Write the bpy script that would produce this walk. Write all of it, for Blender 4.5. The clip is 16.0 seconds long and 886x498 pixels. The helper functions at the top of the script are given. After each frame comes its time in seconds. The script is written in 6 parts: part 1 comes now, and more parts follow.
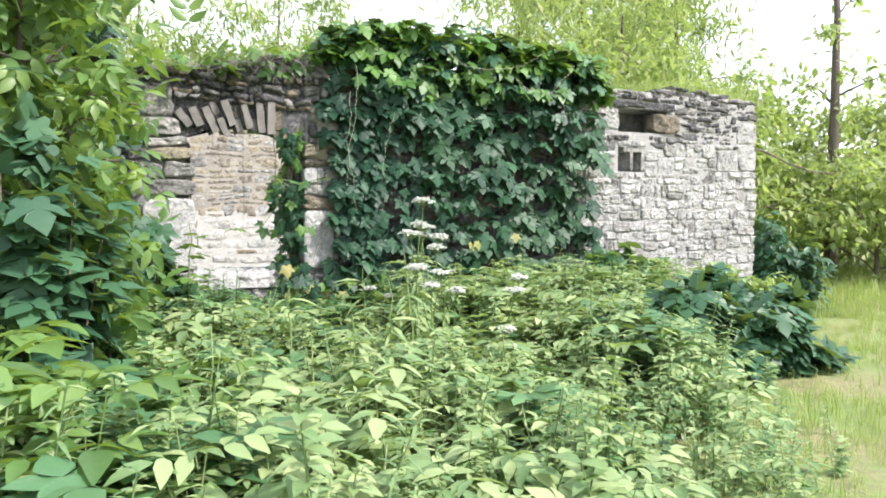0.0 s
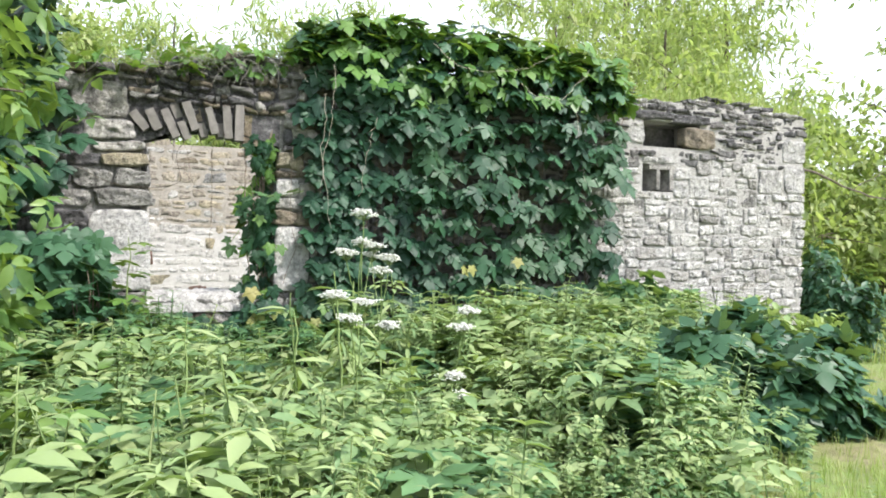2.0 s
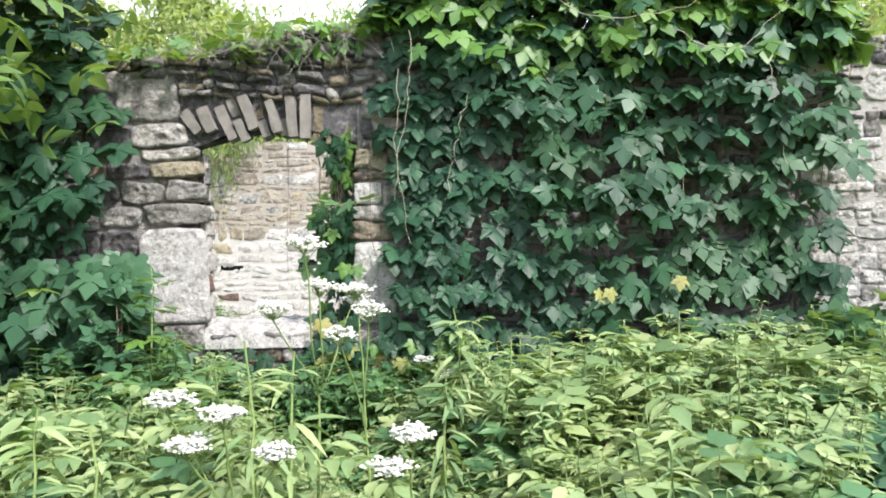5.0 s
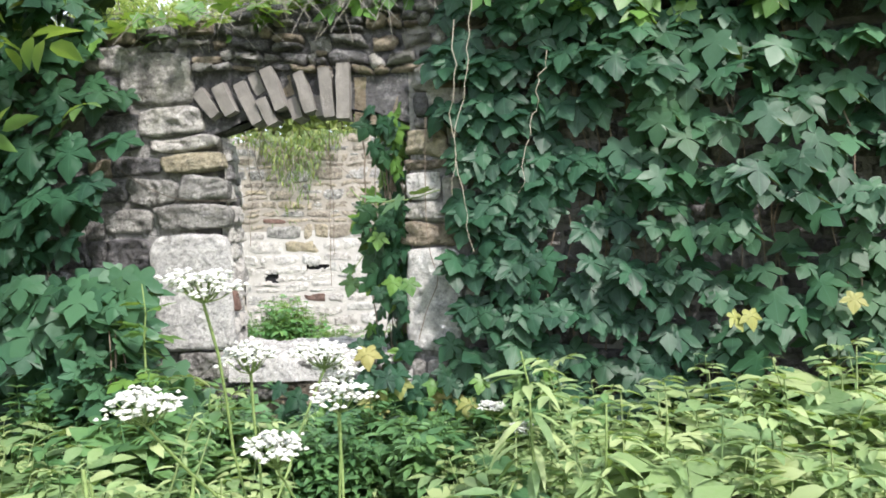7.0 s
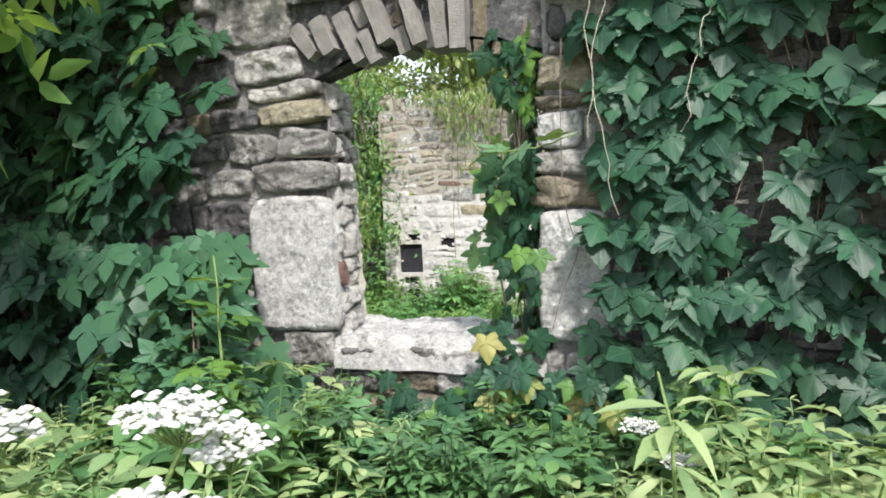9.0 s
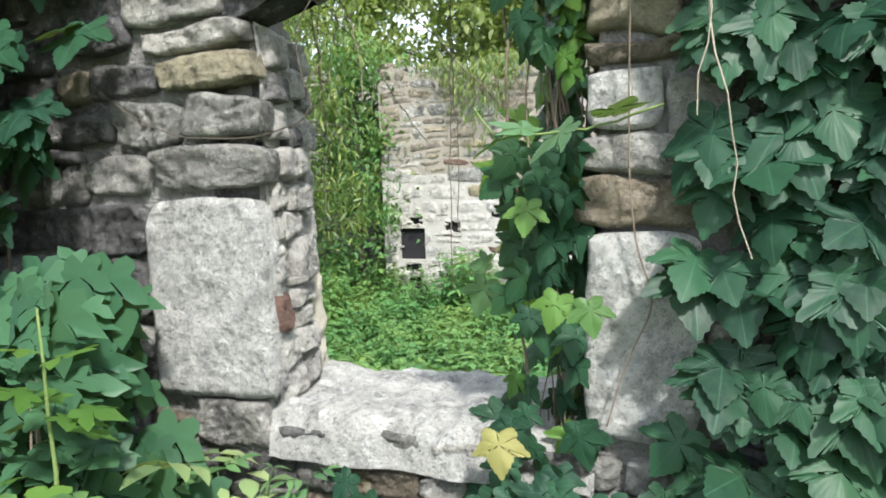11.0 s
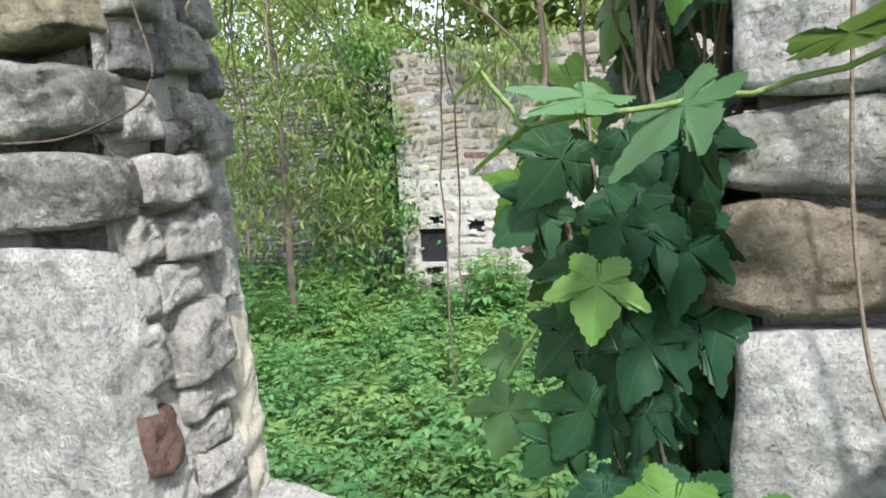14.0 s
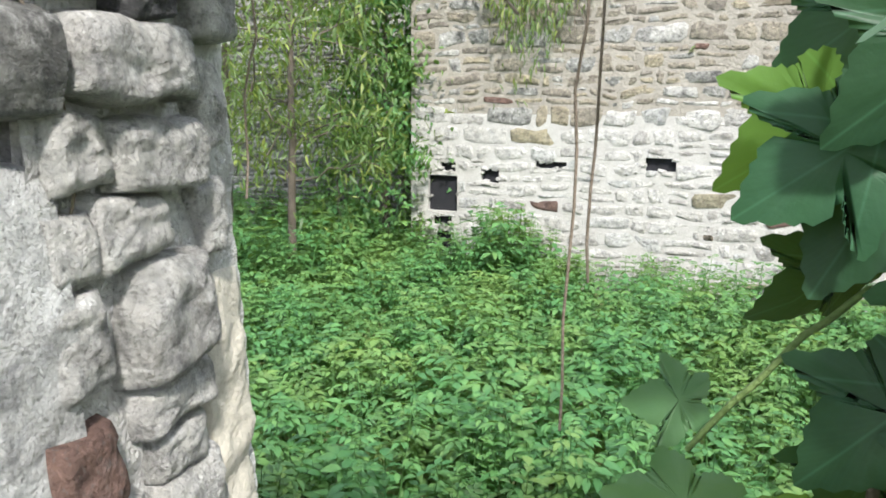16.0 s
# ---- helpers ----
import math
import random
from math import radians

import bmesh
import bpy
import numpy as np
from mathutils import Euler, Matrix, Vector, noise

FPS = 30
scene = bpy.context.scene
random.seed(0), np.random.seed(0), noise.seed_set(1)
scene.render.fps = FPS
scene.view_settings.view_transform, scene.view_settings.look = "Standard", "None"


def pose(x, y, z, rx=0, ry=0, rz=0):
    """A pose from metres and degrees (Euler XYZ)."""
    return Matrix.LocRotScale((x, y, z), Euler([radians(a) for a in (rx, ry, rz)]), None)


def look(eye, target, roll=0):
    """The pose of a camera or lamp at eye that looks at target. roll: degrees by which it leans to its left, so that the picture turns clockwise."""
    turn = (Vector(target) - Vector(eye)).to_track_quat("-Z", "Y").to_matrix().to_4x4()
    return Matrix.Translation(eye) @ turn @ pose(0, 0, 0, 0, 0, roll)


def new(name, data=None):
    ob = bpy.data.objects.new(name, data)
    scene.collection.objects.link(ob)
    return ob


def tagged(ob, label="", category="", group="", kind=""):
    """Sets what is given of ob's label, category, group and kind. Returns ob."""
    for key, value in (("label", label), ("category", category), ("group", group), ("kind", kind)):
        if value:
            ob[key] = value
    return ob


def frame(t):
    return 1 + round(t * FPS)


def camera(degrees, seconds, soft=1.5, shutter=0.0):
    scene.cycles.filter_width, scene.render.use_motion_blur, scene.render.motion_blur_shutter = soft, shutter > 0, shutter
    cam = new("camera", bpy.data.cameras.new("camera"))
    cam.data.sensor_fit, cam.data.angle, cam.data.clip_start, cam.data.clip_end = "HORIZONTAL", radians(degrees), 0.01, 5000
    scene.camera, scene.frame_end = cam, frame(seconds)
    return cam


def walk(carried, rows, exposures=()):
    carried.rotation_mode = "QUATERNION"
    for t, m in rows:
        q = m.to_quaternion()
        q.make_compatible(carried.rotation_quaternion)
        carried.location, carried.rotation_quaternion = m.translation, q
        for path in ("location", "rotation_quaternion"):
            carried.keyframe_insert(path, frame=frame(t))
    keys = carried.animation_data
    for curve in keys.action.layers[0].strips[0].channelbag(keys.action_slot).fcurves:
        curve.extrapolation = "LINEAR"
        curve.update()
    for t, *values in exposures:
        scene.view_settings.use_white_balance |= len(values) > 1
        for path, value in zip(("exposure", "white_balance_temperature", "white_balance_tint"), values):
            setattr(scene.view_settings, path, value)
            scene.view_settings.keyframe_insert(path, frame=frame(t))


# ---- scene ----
cam = camera(62.7, 16.0, soft=1.8)
PATH = [
    (0, (0.262, -0.204, 1.232), (1.161, 1.579, 1.133), -0.3),
    (0.5, (0.424, -0.087, 1.209), (1.396, 1.656, 1.078), -2.0),
    (1, (0.621, 0.111, 1.199), (1.691, 1.801, 1.189), -0.6),
    (1.5, (0.786, 0.219, 1.185), (1.734, 1.98, 1.161), -0.8),
    (2, (1.081, 0.287, 1.197), (1.851, 2.133, 1.164), 0.9),
    (2.5, (1.26, 0.448, 1.172), (1.997, 2.307, 1.141), -1.5),
    (3, (1.488, 0.649, 1.166), (2.06, 2.564, 1.094), -0.8),
    (3.5, (1.668, 0.839, 1.145), (2.002, 2.81, 1.101), 0.8),
    (3.7, (1.805, 0.917, 1.171), (2.131, 2.89, 1.129), 0.9),
    (5.8, (2.432, 1.859, 1.371), (2.43, 3.856, 1.271), -2.9),
    (6, (2.455, 1.968, 1.368), (2.442, 3.964, 1.241), -3.3),
    (6.5, (2.504, 2.209, 1.373), (2.45, 4.206, 1.28), -1.7),
    (7, (2.537, 2.493, 1.39), (2.379, 4.485, 1.313), -1.8),
    (7.5, (2.619, 2.681, 1.385), (2.194, 4.635, 1.378), -0.9),
    (8, (2.738, 2.927, 1.381), (2.07, 4.811, 1.304), -1.9),
    (8.2, (2.755, 2.997, 1.37), (2.102, 4.885, 1.264), -3.4),
    (10.3, (2.44, 4.036, 1.349), (1.695, 5.882, 1.155), -1.0),
    (10.5, (2.403, 4.179, 1.369), (1.703, 6.04, 1.156), 0.3),
    (11, (2.364, 4.352, 1.43), (1.658, 6.209, 1.202), -2.2),
    (11.5, (2.318, 4.475, 1.436), (1.775, 6.388, 1.226), 1.0),
    (12, (2.202, 4.666, 1.442), (1.619, 6.567, 1.225), -3.7),
    (12.5, (2.156, 4.753, 1.454), (1.59, 6.66, 1.241), -4.8),
    (13, (2.108, 4.825, 1.479), (1.42, 6.697, 1.322), -4.3),
    (13.5, (2.112, 5.039, 1.47), (1.353, 6.881, 1.294), -3.6),
    (14, (2.088, 5.28, 1.46), (1.311, 7.106, 1.213), -4.1),
    (14.5, (2.058, 5.36, 1.463), (1.212, 7.157, 1.231), -4.6),
    (15, (2.016, 5.402, 1.492), (1.174, 7.204, 1.284), -2.8),
    (15.5, (1.911, 5.528, 1.447), (1.123, 7.343, 1.157), 2.4),
    (16, (1.778, 5.679, 1.411), (1.01, 7.484, 1.022), 0.5),
]
walk(cam, [(t, look(eye, target, roll)) for t, eye, target, roll in PATH], [(0, 1.65, 6350, 15), (1, 1.65, 6350, 15), (2, 1.52, 6350, 13), (3, 1.66, 6350, 15), (8, 1.60, 6350, 14), (11, 1.54, 6250, 9), (13, 1.58, 6200, 11), (14, 1.54, 6200, 12), (15, 1.70, 6200, 11), (16, 1.58, 6200, 10)])

# ---- sky, sun ----
world = bpy.data.worlds.new("sky")
scene.world = world
world.use_nodes = True
wt = world.node_tree
sky = wt.nodes.new("ShaderNodeTexSky")
sky.sky_type = 'NISHITA'
sky.sun_disc = False
sky.sun_elevation = radians(48)
sky.sun_rotation = radians(142)
sky.air_density, sky.dust_density, sky.ozone_density = 1.0, 2.0, 1.0
haze = wt.nodes.new("ShaderNodeMix")
haze.data_type = 'RGBA'
haze.inputs[0].default_value = 0.75
haze.inputs[7].default_value = (4.45, 4.65, 4.9, 1)
wt.links.new(sky.outputs[0], haze.inputs[6])
wt.links.new(haze.outputs[2], wt.nodes["Background"].inputs[0])
wt.nodes["Background"].inputs[1].default_value = 0.15
sun = new("sun", bpy.data.lights.new("sun", 'SUN'))
sun.data.energy = 2.5
sun.data.angle = radians(5)
sun.data.color = (1.0, 0.95, 0.87)
SUN_AZ, SUN_EL = radians(142), radians(48)
sun_dir = Vector((math.sin(SUN_AZ) * math.cos(SUN_EL), math.cos(SUN_AZ) * math.cos(SUN_EL), math.sin(SUN_EL)))
sun.matrix_world = look(tuple(sun_dir * 40), (0, 0, 0))

rng = np.random.default_rng(7)
R = random.Random(11)


# ---- materials ----
def nodes_of(name):
    m = bpy.data.materials.new(name)
    m.use_nodes = True
    t = m.node_tree
    return m, t, t.nodes["Principled BSDF"]


def ramp(t, src, stops):
    r = t.nodes.new("ShaderNodeValToRGB")
    e = r.color_ramp.elements
    while len(e) < len(stops):
        e.new(0.5)
    for k, (p, c) in enumerate(stops):
        e[k].position = p
        e[k].color = (*c, 1) if len(c) == 3 else c
    t.links.new(src, r.inputs[0])
    return r.outputs[0]


def noise_tex(t, scale, detail=6, rough=0.6, coord=None):
    n = t.nodes.new("ShaderNodeTexNoise")
    n.inputs["Scale"].default_value = scale
    n.inputs["Detail"].default_value = detail
    n.inputs["Roughness"].default_value = rough
    if coord is not None:
        t.links.new(coord, n.inputs["Vector"])
    return n.outputs["Fac"]


def mix(t, fac, a, b, mode='MIX'):
    n = t.nodes.new("ShaderNodeMix")
    n.data_type, n.blend_type = 'RGBA', mode
    for sock, v in ((n.inputs[0], fac), (n.inputs[6], a), (n.inputs[7], b)):
        if isinstance(v, (int, float)):
            sock.default_value = v
        elif isinstance(v, tuple):
            sock.default_value = (*v, 1)
        else:
            t.links.new(v, sock)
    return n.outputs[2]


def bump(t, bsdf, height, strength, dist, under=None):
    b = t.nodes.new("ShaderNodeBump")
    b.inputs["Strength"].default_value = strength
    b.inputs["Distance"].default_value = dist
    t.links.new(height, b.inputs["Height"])
    if under is not None:
        t.links.new(under, b.inputs["Normal"])
    t.links.new(b.outputs[0], bsdf.inputs["Normal"])
    return b.outputs[0]


def stone_mat(name, cols, stain=(0.06, 0.058, 0.055), stain_at=0.62, moss=0.0, rough=0.92):
    m, t, p = nodes_of(name)
    pos = t.nodes.new("ShaderNodeNewGeometry").outputs["Position"]
    rnd = t.nodes.new("ShaderNodeObjectInfo").outputs["Random"]
    isl = t.nodes.new("ShaderNodeNewGeometry").outputs["Random Per Island"]
    add = t.nodes.new("ShaderNodeMath")
    add.operation = 'ADD'
    t.links.new(rnd, add.inputs[0])
    t.links.new(isl, add.inputs[1])
    fr = t.nodes.new("ShaderNodeMath")
    fr.operation = 'FRACT'
    t.links.new(add.outputs[0], fr.inputs[0])
    n = len(cols)
    base = ramp(t, fr.outputs[0], [((k + 0.5) / n, c) for k, c in enumerate(cols)])
    big = noise_tex(t, 5.0, 5, 0.65, pos)
    fine = noise_tex(t, 42.0, 8, 0.7, pos)
    c = mix(t, ramp(t, fine, [(0.3, (0, 0, 0)), (0.75, (1, 1, 1))]), base, (0.62, 0.6, 0.55), 'SOFT_LIGHT')
    c = mix(t, ramp(t, big, [(stain_at - 0.08, (0, 0, 0)), (stain_at + 0.12, (0.85, 0.85, 0.85))]), c, stain)
    lich = noise_tex(t, 17.0, 7, 0.75, pos)
    c = mix(t, ramp(t, lich, [(0.52, (0, 0, 0)), (0.68, (0.55, 0.55, 0.55))]), c, tuple(min(1.0, v * 1.7 + 0.08) for v in cols[-1]))
    blot = noise_tex(t, 11.0, 9, 0.8, pos)
    c = mix(t, 1.0, c, ramp(t, blot, [(0.36, (0.42, 0.42, 0.44)), (0.50, (0.85, 0.85, 0.85)), (0.62, (1.0, 1.0, 1.0))]), 'MULTIPLY')
    pits = noise_tex(t, 30.0, 6, 0.7, pos)
    c = mix(t, ramp(t, pits, [(0.30, (0.75, 0.75, 0.75)), (0.44, (0, 0, 0))]), c, tuple(v * 0.35 for v in cols[0]))
    speck = noise_tex(t, 130.0, 3, 0.5, pos)
    c = mix(t, ramp(t, speck, [(0.58, (0, 0, 0)), (0.72, (0.6, 0.6, 0.6))]), c, (0.16, 0.15, 0.14))
    if moss:
        mo = noise_tex(t, 3.1, 6, 0.7, pos)
        c = mix(t, ramp(t, mo, [(0.58, (0, 0, 0)), (0.72, (moss, moss, moss))]), c, (0.14, 0.16, 0.05))
    t.links.new(c, p.inputs["Base Color"])
    p.inputs["Roughness"].default_value = rough
    p.inputs["Specular IOR Level"].default_value = 0.25
    crack = t.nodes.new("ShaderNodeTexVoronoi")
    crack.inputs["Scale"].default_value = 26.0
    t.links.new(pos, crack.inputs["Vector"])
    b0 = bump(t, p, pits, 1.0, 0.03)
    b1 = bump(t, p, fine, 0.9, 0.02, b0)
    b2 = bump(t, p, crack.outputs["Distance"], 0.35, 0.012, b1)
    bump(t, p, big, 0.6, 0.05, b2)
    return m


def math_node(t, op, a, b=None):
    n = t.nodes.new("ShaderNodeMath")
    n.operation = op
    for k, v in ((0, a), (1, b)):
        if v is None:
            continue
        if isinstance(v, (int, float)):
            n.inputs[k].default_value = v
        else:
            t.links.new(v, n.inputs[k])
    return n.outputs[0]


def veins(t):
    """Lines that fan out from the stalk over a lobed leaf, with finer ribs between: 1 on a vein."""
    at = t.nodes.new("ShaderNodeAttribute")
    at.attribute_name = "leaf"
    sp = t.nodes.new("ShaderNodeSeparateXYZ")
    t.links.new(at.outputs["Vector"], sp.inputs[0])
    x, y = sp.outputs[0], sp.outputs[1]
    ang = math_node(t, 'ARCTAN2', x, y)
    r = math_node(t, 'SQRT', math_node(t, 'ADD', math_node(t, 'MULTIPLY', x, x), math_node(t, 'MULTIPLY', y, y)))
    d = math_node(t, 'MULTIPLY', math_node(t, 'ABSOLUTE', math_node(t, 'SINE', math_node(t, 'MULTIPLY', ang, 4.0))), math_node(t, 'MULTIPLY', r, 0.25))
    main = math_node(t, 'SUBTRACT', 1.0, math_node(t, 'MULTIPLY', d, 55.0))
    rib = math_node(t, 'MULTIPLY', math_node(t, 'SINE', math_node(t, 'ADD', math_node(t, 'MULTIPLY', r, 60.0), math_node(t, 'MULTIPLY', d, -160.0))), 0.08)
    return math_node(t, 'MULTIPLY', math_node(t, 'MAXIMUM', main, math_node(t, 'MAXIMUM', rib, 0.0)), math_node(t, 'GREATER_THAN', r, 0.01)), d


def leaf_mat(name, cols, back, trans=0.3, rough=0.42, patch=(0.2, 0.24, 0.04), patch_amt=0.25, spec=0.5, ribbed=False):
    m, t, p = nodes_of(name)
    geo = t.nodes.new("ShaderNodeNewGeometry")
    info = t.nodes.new("ShaderNodeObjectInfo")
    add = t.nodes.new("ShaderNodeMath")
    add.operation = 'ADD'
    t.links.new(geo.outputs["Random Per Island"], add.inputs[0])
    t.links.new(info.outputs["Random"], add.inputs[1])
    fr = t.nodes.new("ShaderNodeMath")
    fr.operation = 'FRACT'
    t.links.new(add.outputs[0], fr.inputs[0])
    n = len(cols)
    base = ramp(t, fr.outputs[0], [((k + 0.5) / n, c) for k, c in enumerate(cols)])
    big = noise_tex(t, 1.3, 4, 0.6, geo.outputs["Position"])
    c = mix(t, ramp(t, big, [(0.45, (0, 0, 0)), (0.75, (patch_amt,) * 3)]), base, patch)
    fine = noise_tex(t, 60.0, 4, 0.6, geo.outputs["Position"])
    c = mix(t, ramp(t, fine, [(0.35, (0, 0, 0)), (0.8, (0.45, 0.45, 0.45))]), c, back)
    t.links.new(c, p.inputs["Base Color"])
    p.inputs["Roughness"].default_value = rough
    p.inputs["Specular IOR Level"].default_value = spec
    b1 = bump(t, p, fine, 0.25, 0.004)
    if ribbed:
        vein, dist = veins(t)
        c = mix(t, math_node(t, 'MULTIPLY', vein, 0.30), c, tuple(min(1.0, v * 2.2 + 0.03) for v in cols[-2]))
        t.links.new(c, p.inputs["Base Color"])
        bump(t, p, vein, -0.35, 0.004, b1)
    tr = t.nodes.new("ShaderNodeBsdfTranslucent")
    tc = mix(t, 0.55, c, (0.30, 0.42, 0.03))
    t.links.new(tc, tr.inputs["Color"])
    ms = t.nodes.new("ShaderNodeMixShader")
    ms.inputs[0].default_value = trans
    t.links.new(p.outputs[0], ms.inputs[1])
    t.links.new(tr.outputs[0], ms.inputs[2])
    t.links.new(ms.outputs[0], t.nodes["Material Output"].inputs[0])
    return m


def plain_mat(name, c1, c2, scale=8.0, rough=0.85, strength=0.5, dist=0.01):
    m, t, p = nodes_of(name)
    pos = t.nodes.new("ShaderNodeNewGeometry").outputs["Position"]
    n = noise_tex(t, scale, 8, 0.65, pos)
    n2 = noise_tex(t, scale * 9, 4, 0.6, pos)
    c = mix(t, ramp(t, n, [(0.3, (0, 0, 0)), (0.7, (1, 1, 1))]), c1, c2)
    c = mix(t, ramp(t, n2, [(0.4, (0, 0, 0)), (0.8, (0.5, 0.5, 0.5))]), c, tuple(0.5 * v for v in c1))
    t.links.new(c, p.inputs["Base Color"])
    p.inputs["Roughness"].default_value = rough
    bump(t, p, n2, strength, dist)
    return m


M_GREY = stone_mat("grey_rubble_stone", [(0.27, 0.27, 0.26), (0.38, 0.375, 0.36), (0.47, 0.46, 0.44), (0.32, 0.315, 0.30), (0.52, 0.505, 0.48)], stain_at=0.57, moss=0.3)
# dark stones; also used as painted shade behind the vine and in the hollow
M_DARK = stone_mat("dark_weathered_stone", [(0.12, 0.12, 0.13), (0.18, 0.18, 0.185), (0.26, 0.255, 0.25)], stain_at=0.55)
M_PALE = stone_mat("pale_limestone", [(0.58, 0.58, 0.57), (0.64, 0.64, 0.62), (0.53, 0.53, 0.515)], stain=(0.27, 0.26, 0.24), stain_at=0.62)
M_BROWN = stone_mat("brown_stone", [(0.24, 0.20, 0.15), (0.30, 0.26, 0.20), (0.21, 0.18, 0.14)], stain_at=0.6, moss=0.5)
M_OCHRE = stone_mat("ochre_stone", [(0.40, 0.35, 0.24), (0.34, 0.31, 0.23)], stain_at=0.6, moss=0.6)
M_RED = stone_mat("red_brick_stone", [(0.20, 0.125, 0.105), (0.165, 0.11, 0.095)], stain_at=0.7)
M_RIGHT = stone_mat("bright_rubble_stone", [(0.46, 0.46, 0.45), (0.54, 0.54, 0.525), (0.40, 0.40, 0.39), (0.58, 0.575, 0.555)], stain_at=0.68)
M_JSTONE = stone_mat("pale_jamb_stone", [(0.52, 0.505, 0.48), (0.60, 0.585, 0.555), (0.46, 0.45, 0.43), (0.55, 0.535, 0.51)], stain=(0.20, 0.19, 0.175), stain_at=0.64)
M_FARLO = stone_mat("limewashed_stone", [(0.56, 0.54, 0.51), (0.65, 0.63, 0.60), (0.44, 0.42, 0.40), (0.68, 0.66, 0.63)], stain=(0.36, 0.33, 0.29), stain_at=0.68)
M_FARUP = stone_mat("tan_rubble_stone", [(0.29, 0.26, 0.22), (0.36, 0.32, 0.26), (0.24, 0.215, 0.19), (0.40, 0.35, 0.26)], stain_at=0.64, moss=0.2)
M_MORTAR = plain_mat("old_lime_mortar", (0.30, 0.295, 0.285), (0.15, 0.145, 0.14), 7.0, 0.95, 0.8, 0.03)
M_MORTFAR = plain_mat("pale_lime_mortar", (0.58, 0.56, 0.53), (0.44, 0.42, 0.39), 5.0, 0.95, 0.8, 0.03)
M_TANMORT = plain_mat("tan_lime_mortar", (0.42, 0.385, 0.33), (0.27, 0.245, 0.21), 4.0, 0.95, 0.8, 0.03)
M_JAMB = plain_mat("grey_jamb_mortar", (0.64, 0.625, 0.60), (0.45, 0.435, 0.41), 11.0, 0.95, 1.0, 0.02)
M_LIME = plain_mat("crumbling_lime_mortar", (0.50, 0.49, 0.47), (0.34, 0.33, 0.31), 16.0, 0.95, 0.9, 0.02)
M_PLASTER = plain_mat("cream_plaster", (0.52, 0.48, 0.40), (0.40, 0.37, 0.31), 12.0, 0.9, 0.5, 0.01)
M_BRICK = plain_mat("grey_weathered_brick", (0.24, 0.225, 0.205), (0.15, 0.14, 0.13), 14.0, 0.9, 0.6, 0.01)
# near-black that paints the deep shade of the far wall's holes
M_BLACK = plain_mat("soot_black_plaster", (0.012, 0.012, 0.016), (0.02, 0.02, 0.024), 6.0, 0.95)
M_BARK = plain_mat("grey_bark", (0.16, 0.13, 0.10), (0.09, 0.075, 0.06), 9.0, 0.9, 0.9, 0.02)
M_STEM = plain_mat("green_stem", (0.16, 0.24, 0.07), (0.22, 0.30, 0.10), 20.0, 0.6)
M_TWIG = plain_mat("dry_brown_vine_stem", (0.16, 0.12, 0.09), (0.26, 0.21, 0.16), 20.0, 0.8)
M_PALESTEM = plain_mat("pale_dry_vine_stem", (0.42, 0.38, 0.30), (0.30, 0.26, 0.20), 20.0, 0.8)
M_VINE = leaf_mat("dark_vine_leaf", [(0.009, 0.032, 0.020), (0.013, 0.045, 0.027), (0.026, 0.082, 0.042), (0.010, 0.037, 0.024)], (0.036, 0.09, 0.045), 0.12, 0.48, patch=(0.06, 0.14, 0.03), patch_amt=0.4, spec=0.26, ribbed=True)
# lighter vine leaf: fresh growth, and sunlight painted in along the wall head
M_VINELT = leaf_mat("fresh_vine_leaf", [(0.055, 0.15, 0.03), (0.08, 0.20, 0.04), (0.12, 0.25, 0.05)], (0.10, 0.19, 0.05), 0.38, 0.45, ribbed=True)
M_YELLOW = leaf_mat("yellowed_vine_leaf", [(0.30, 0.30, 0.08), (0.22, 0.27, 0.08), (0.36, 0.33, 0.12)], (0.36, 0.33, 0.12), 0.35, 0.5, patch=(0.4, 0.28, 0.08), ribbed=True)
M_HERB = leaf_mat("yellow_green_herb_leaf", [(0.11, 0.20, 0.085), (0.21, 0.32, 0.13), (0.31, 0.41, 0.18), (0.40, 0.48, 0.23), (0.16, 0.27, 0.12)], (0.29, 0.37, 0.20), 0.38, 0.55, patch=(0.38, 0.43, 0.16), patch_amt=0.3, spec=0.3)
M_HERBDK = leaf_mat("mid_green_herb_leaf", [(0.045, 0.12, 0.05), (0.07, 0.17, 0.065), (0.11, 0.23, 0.085)], (0.09, 0.18, 0.08), 0.28, 0.42)
M_NETTLE = leaf_mat("nettle_green_leaf", [(0.06, 0.18, 0.065), (0.09, 0.24, 0.085), (0.14, 0.31, 0.10), (0.045, 0.13, 0.05)], (0.13, 0.25, 0.09), 0.36, 0.45, patch=(0.28, 0.36, 0.09), patch_amt=0.65, spec=0.35)
M_HOP = leaf_mat("blue_green_hop_leaf", [(0.05, 0.14, 0.065), (0.08, 0.19, 0.085), (0.12, 0.25, 0.11), (0.04, 0.11, 0.05)], (0.12, 0.22, 0.10), 0.3, 0.45, patch_amt=0.15, spec=0.4)
M_BRAMBLE = leaf_mat("dark_bramble_leaf", [(0.026, 0.082, 0.046), (0.040, 0.115, 0.060), (0.060, 0.15, 0.075), (0.022, 0.070, 0.038)], (0.06, 0.14, 0.08), 0.22, 0.45, patch_amt=0.1, spec=0.32)
M_MAPLE = leaf_mat("light_green_maple_leaf", [(0.09, 0.19, 0.05), (0.13, 0.25, 0.065), (0.22, 0.33, 0.09), (0.06, 0.14, 0.04)], (0.15, 0.24, 0.08), 0.42, 0.42)
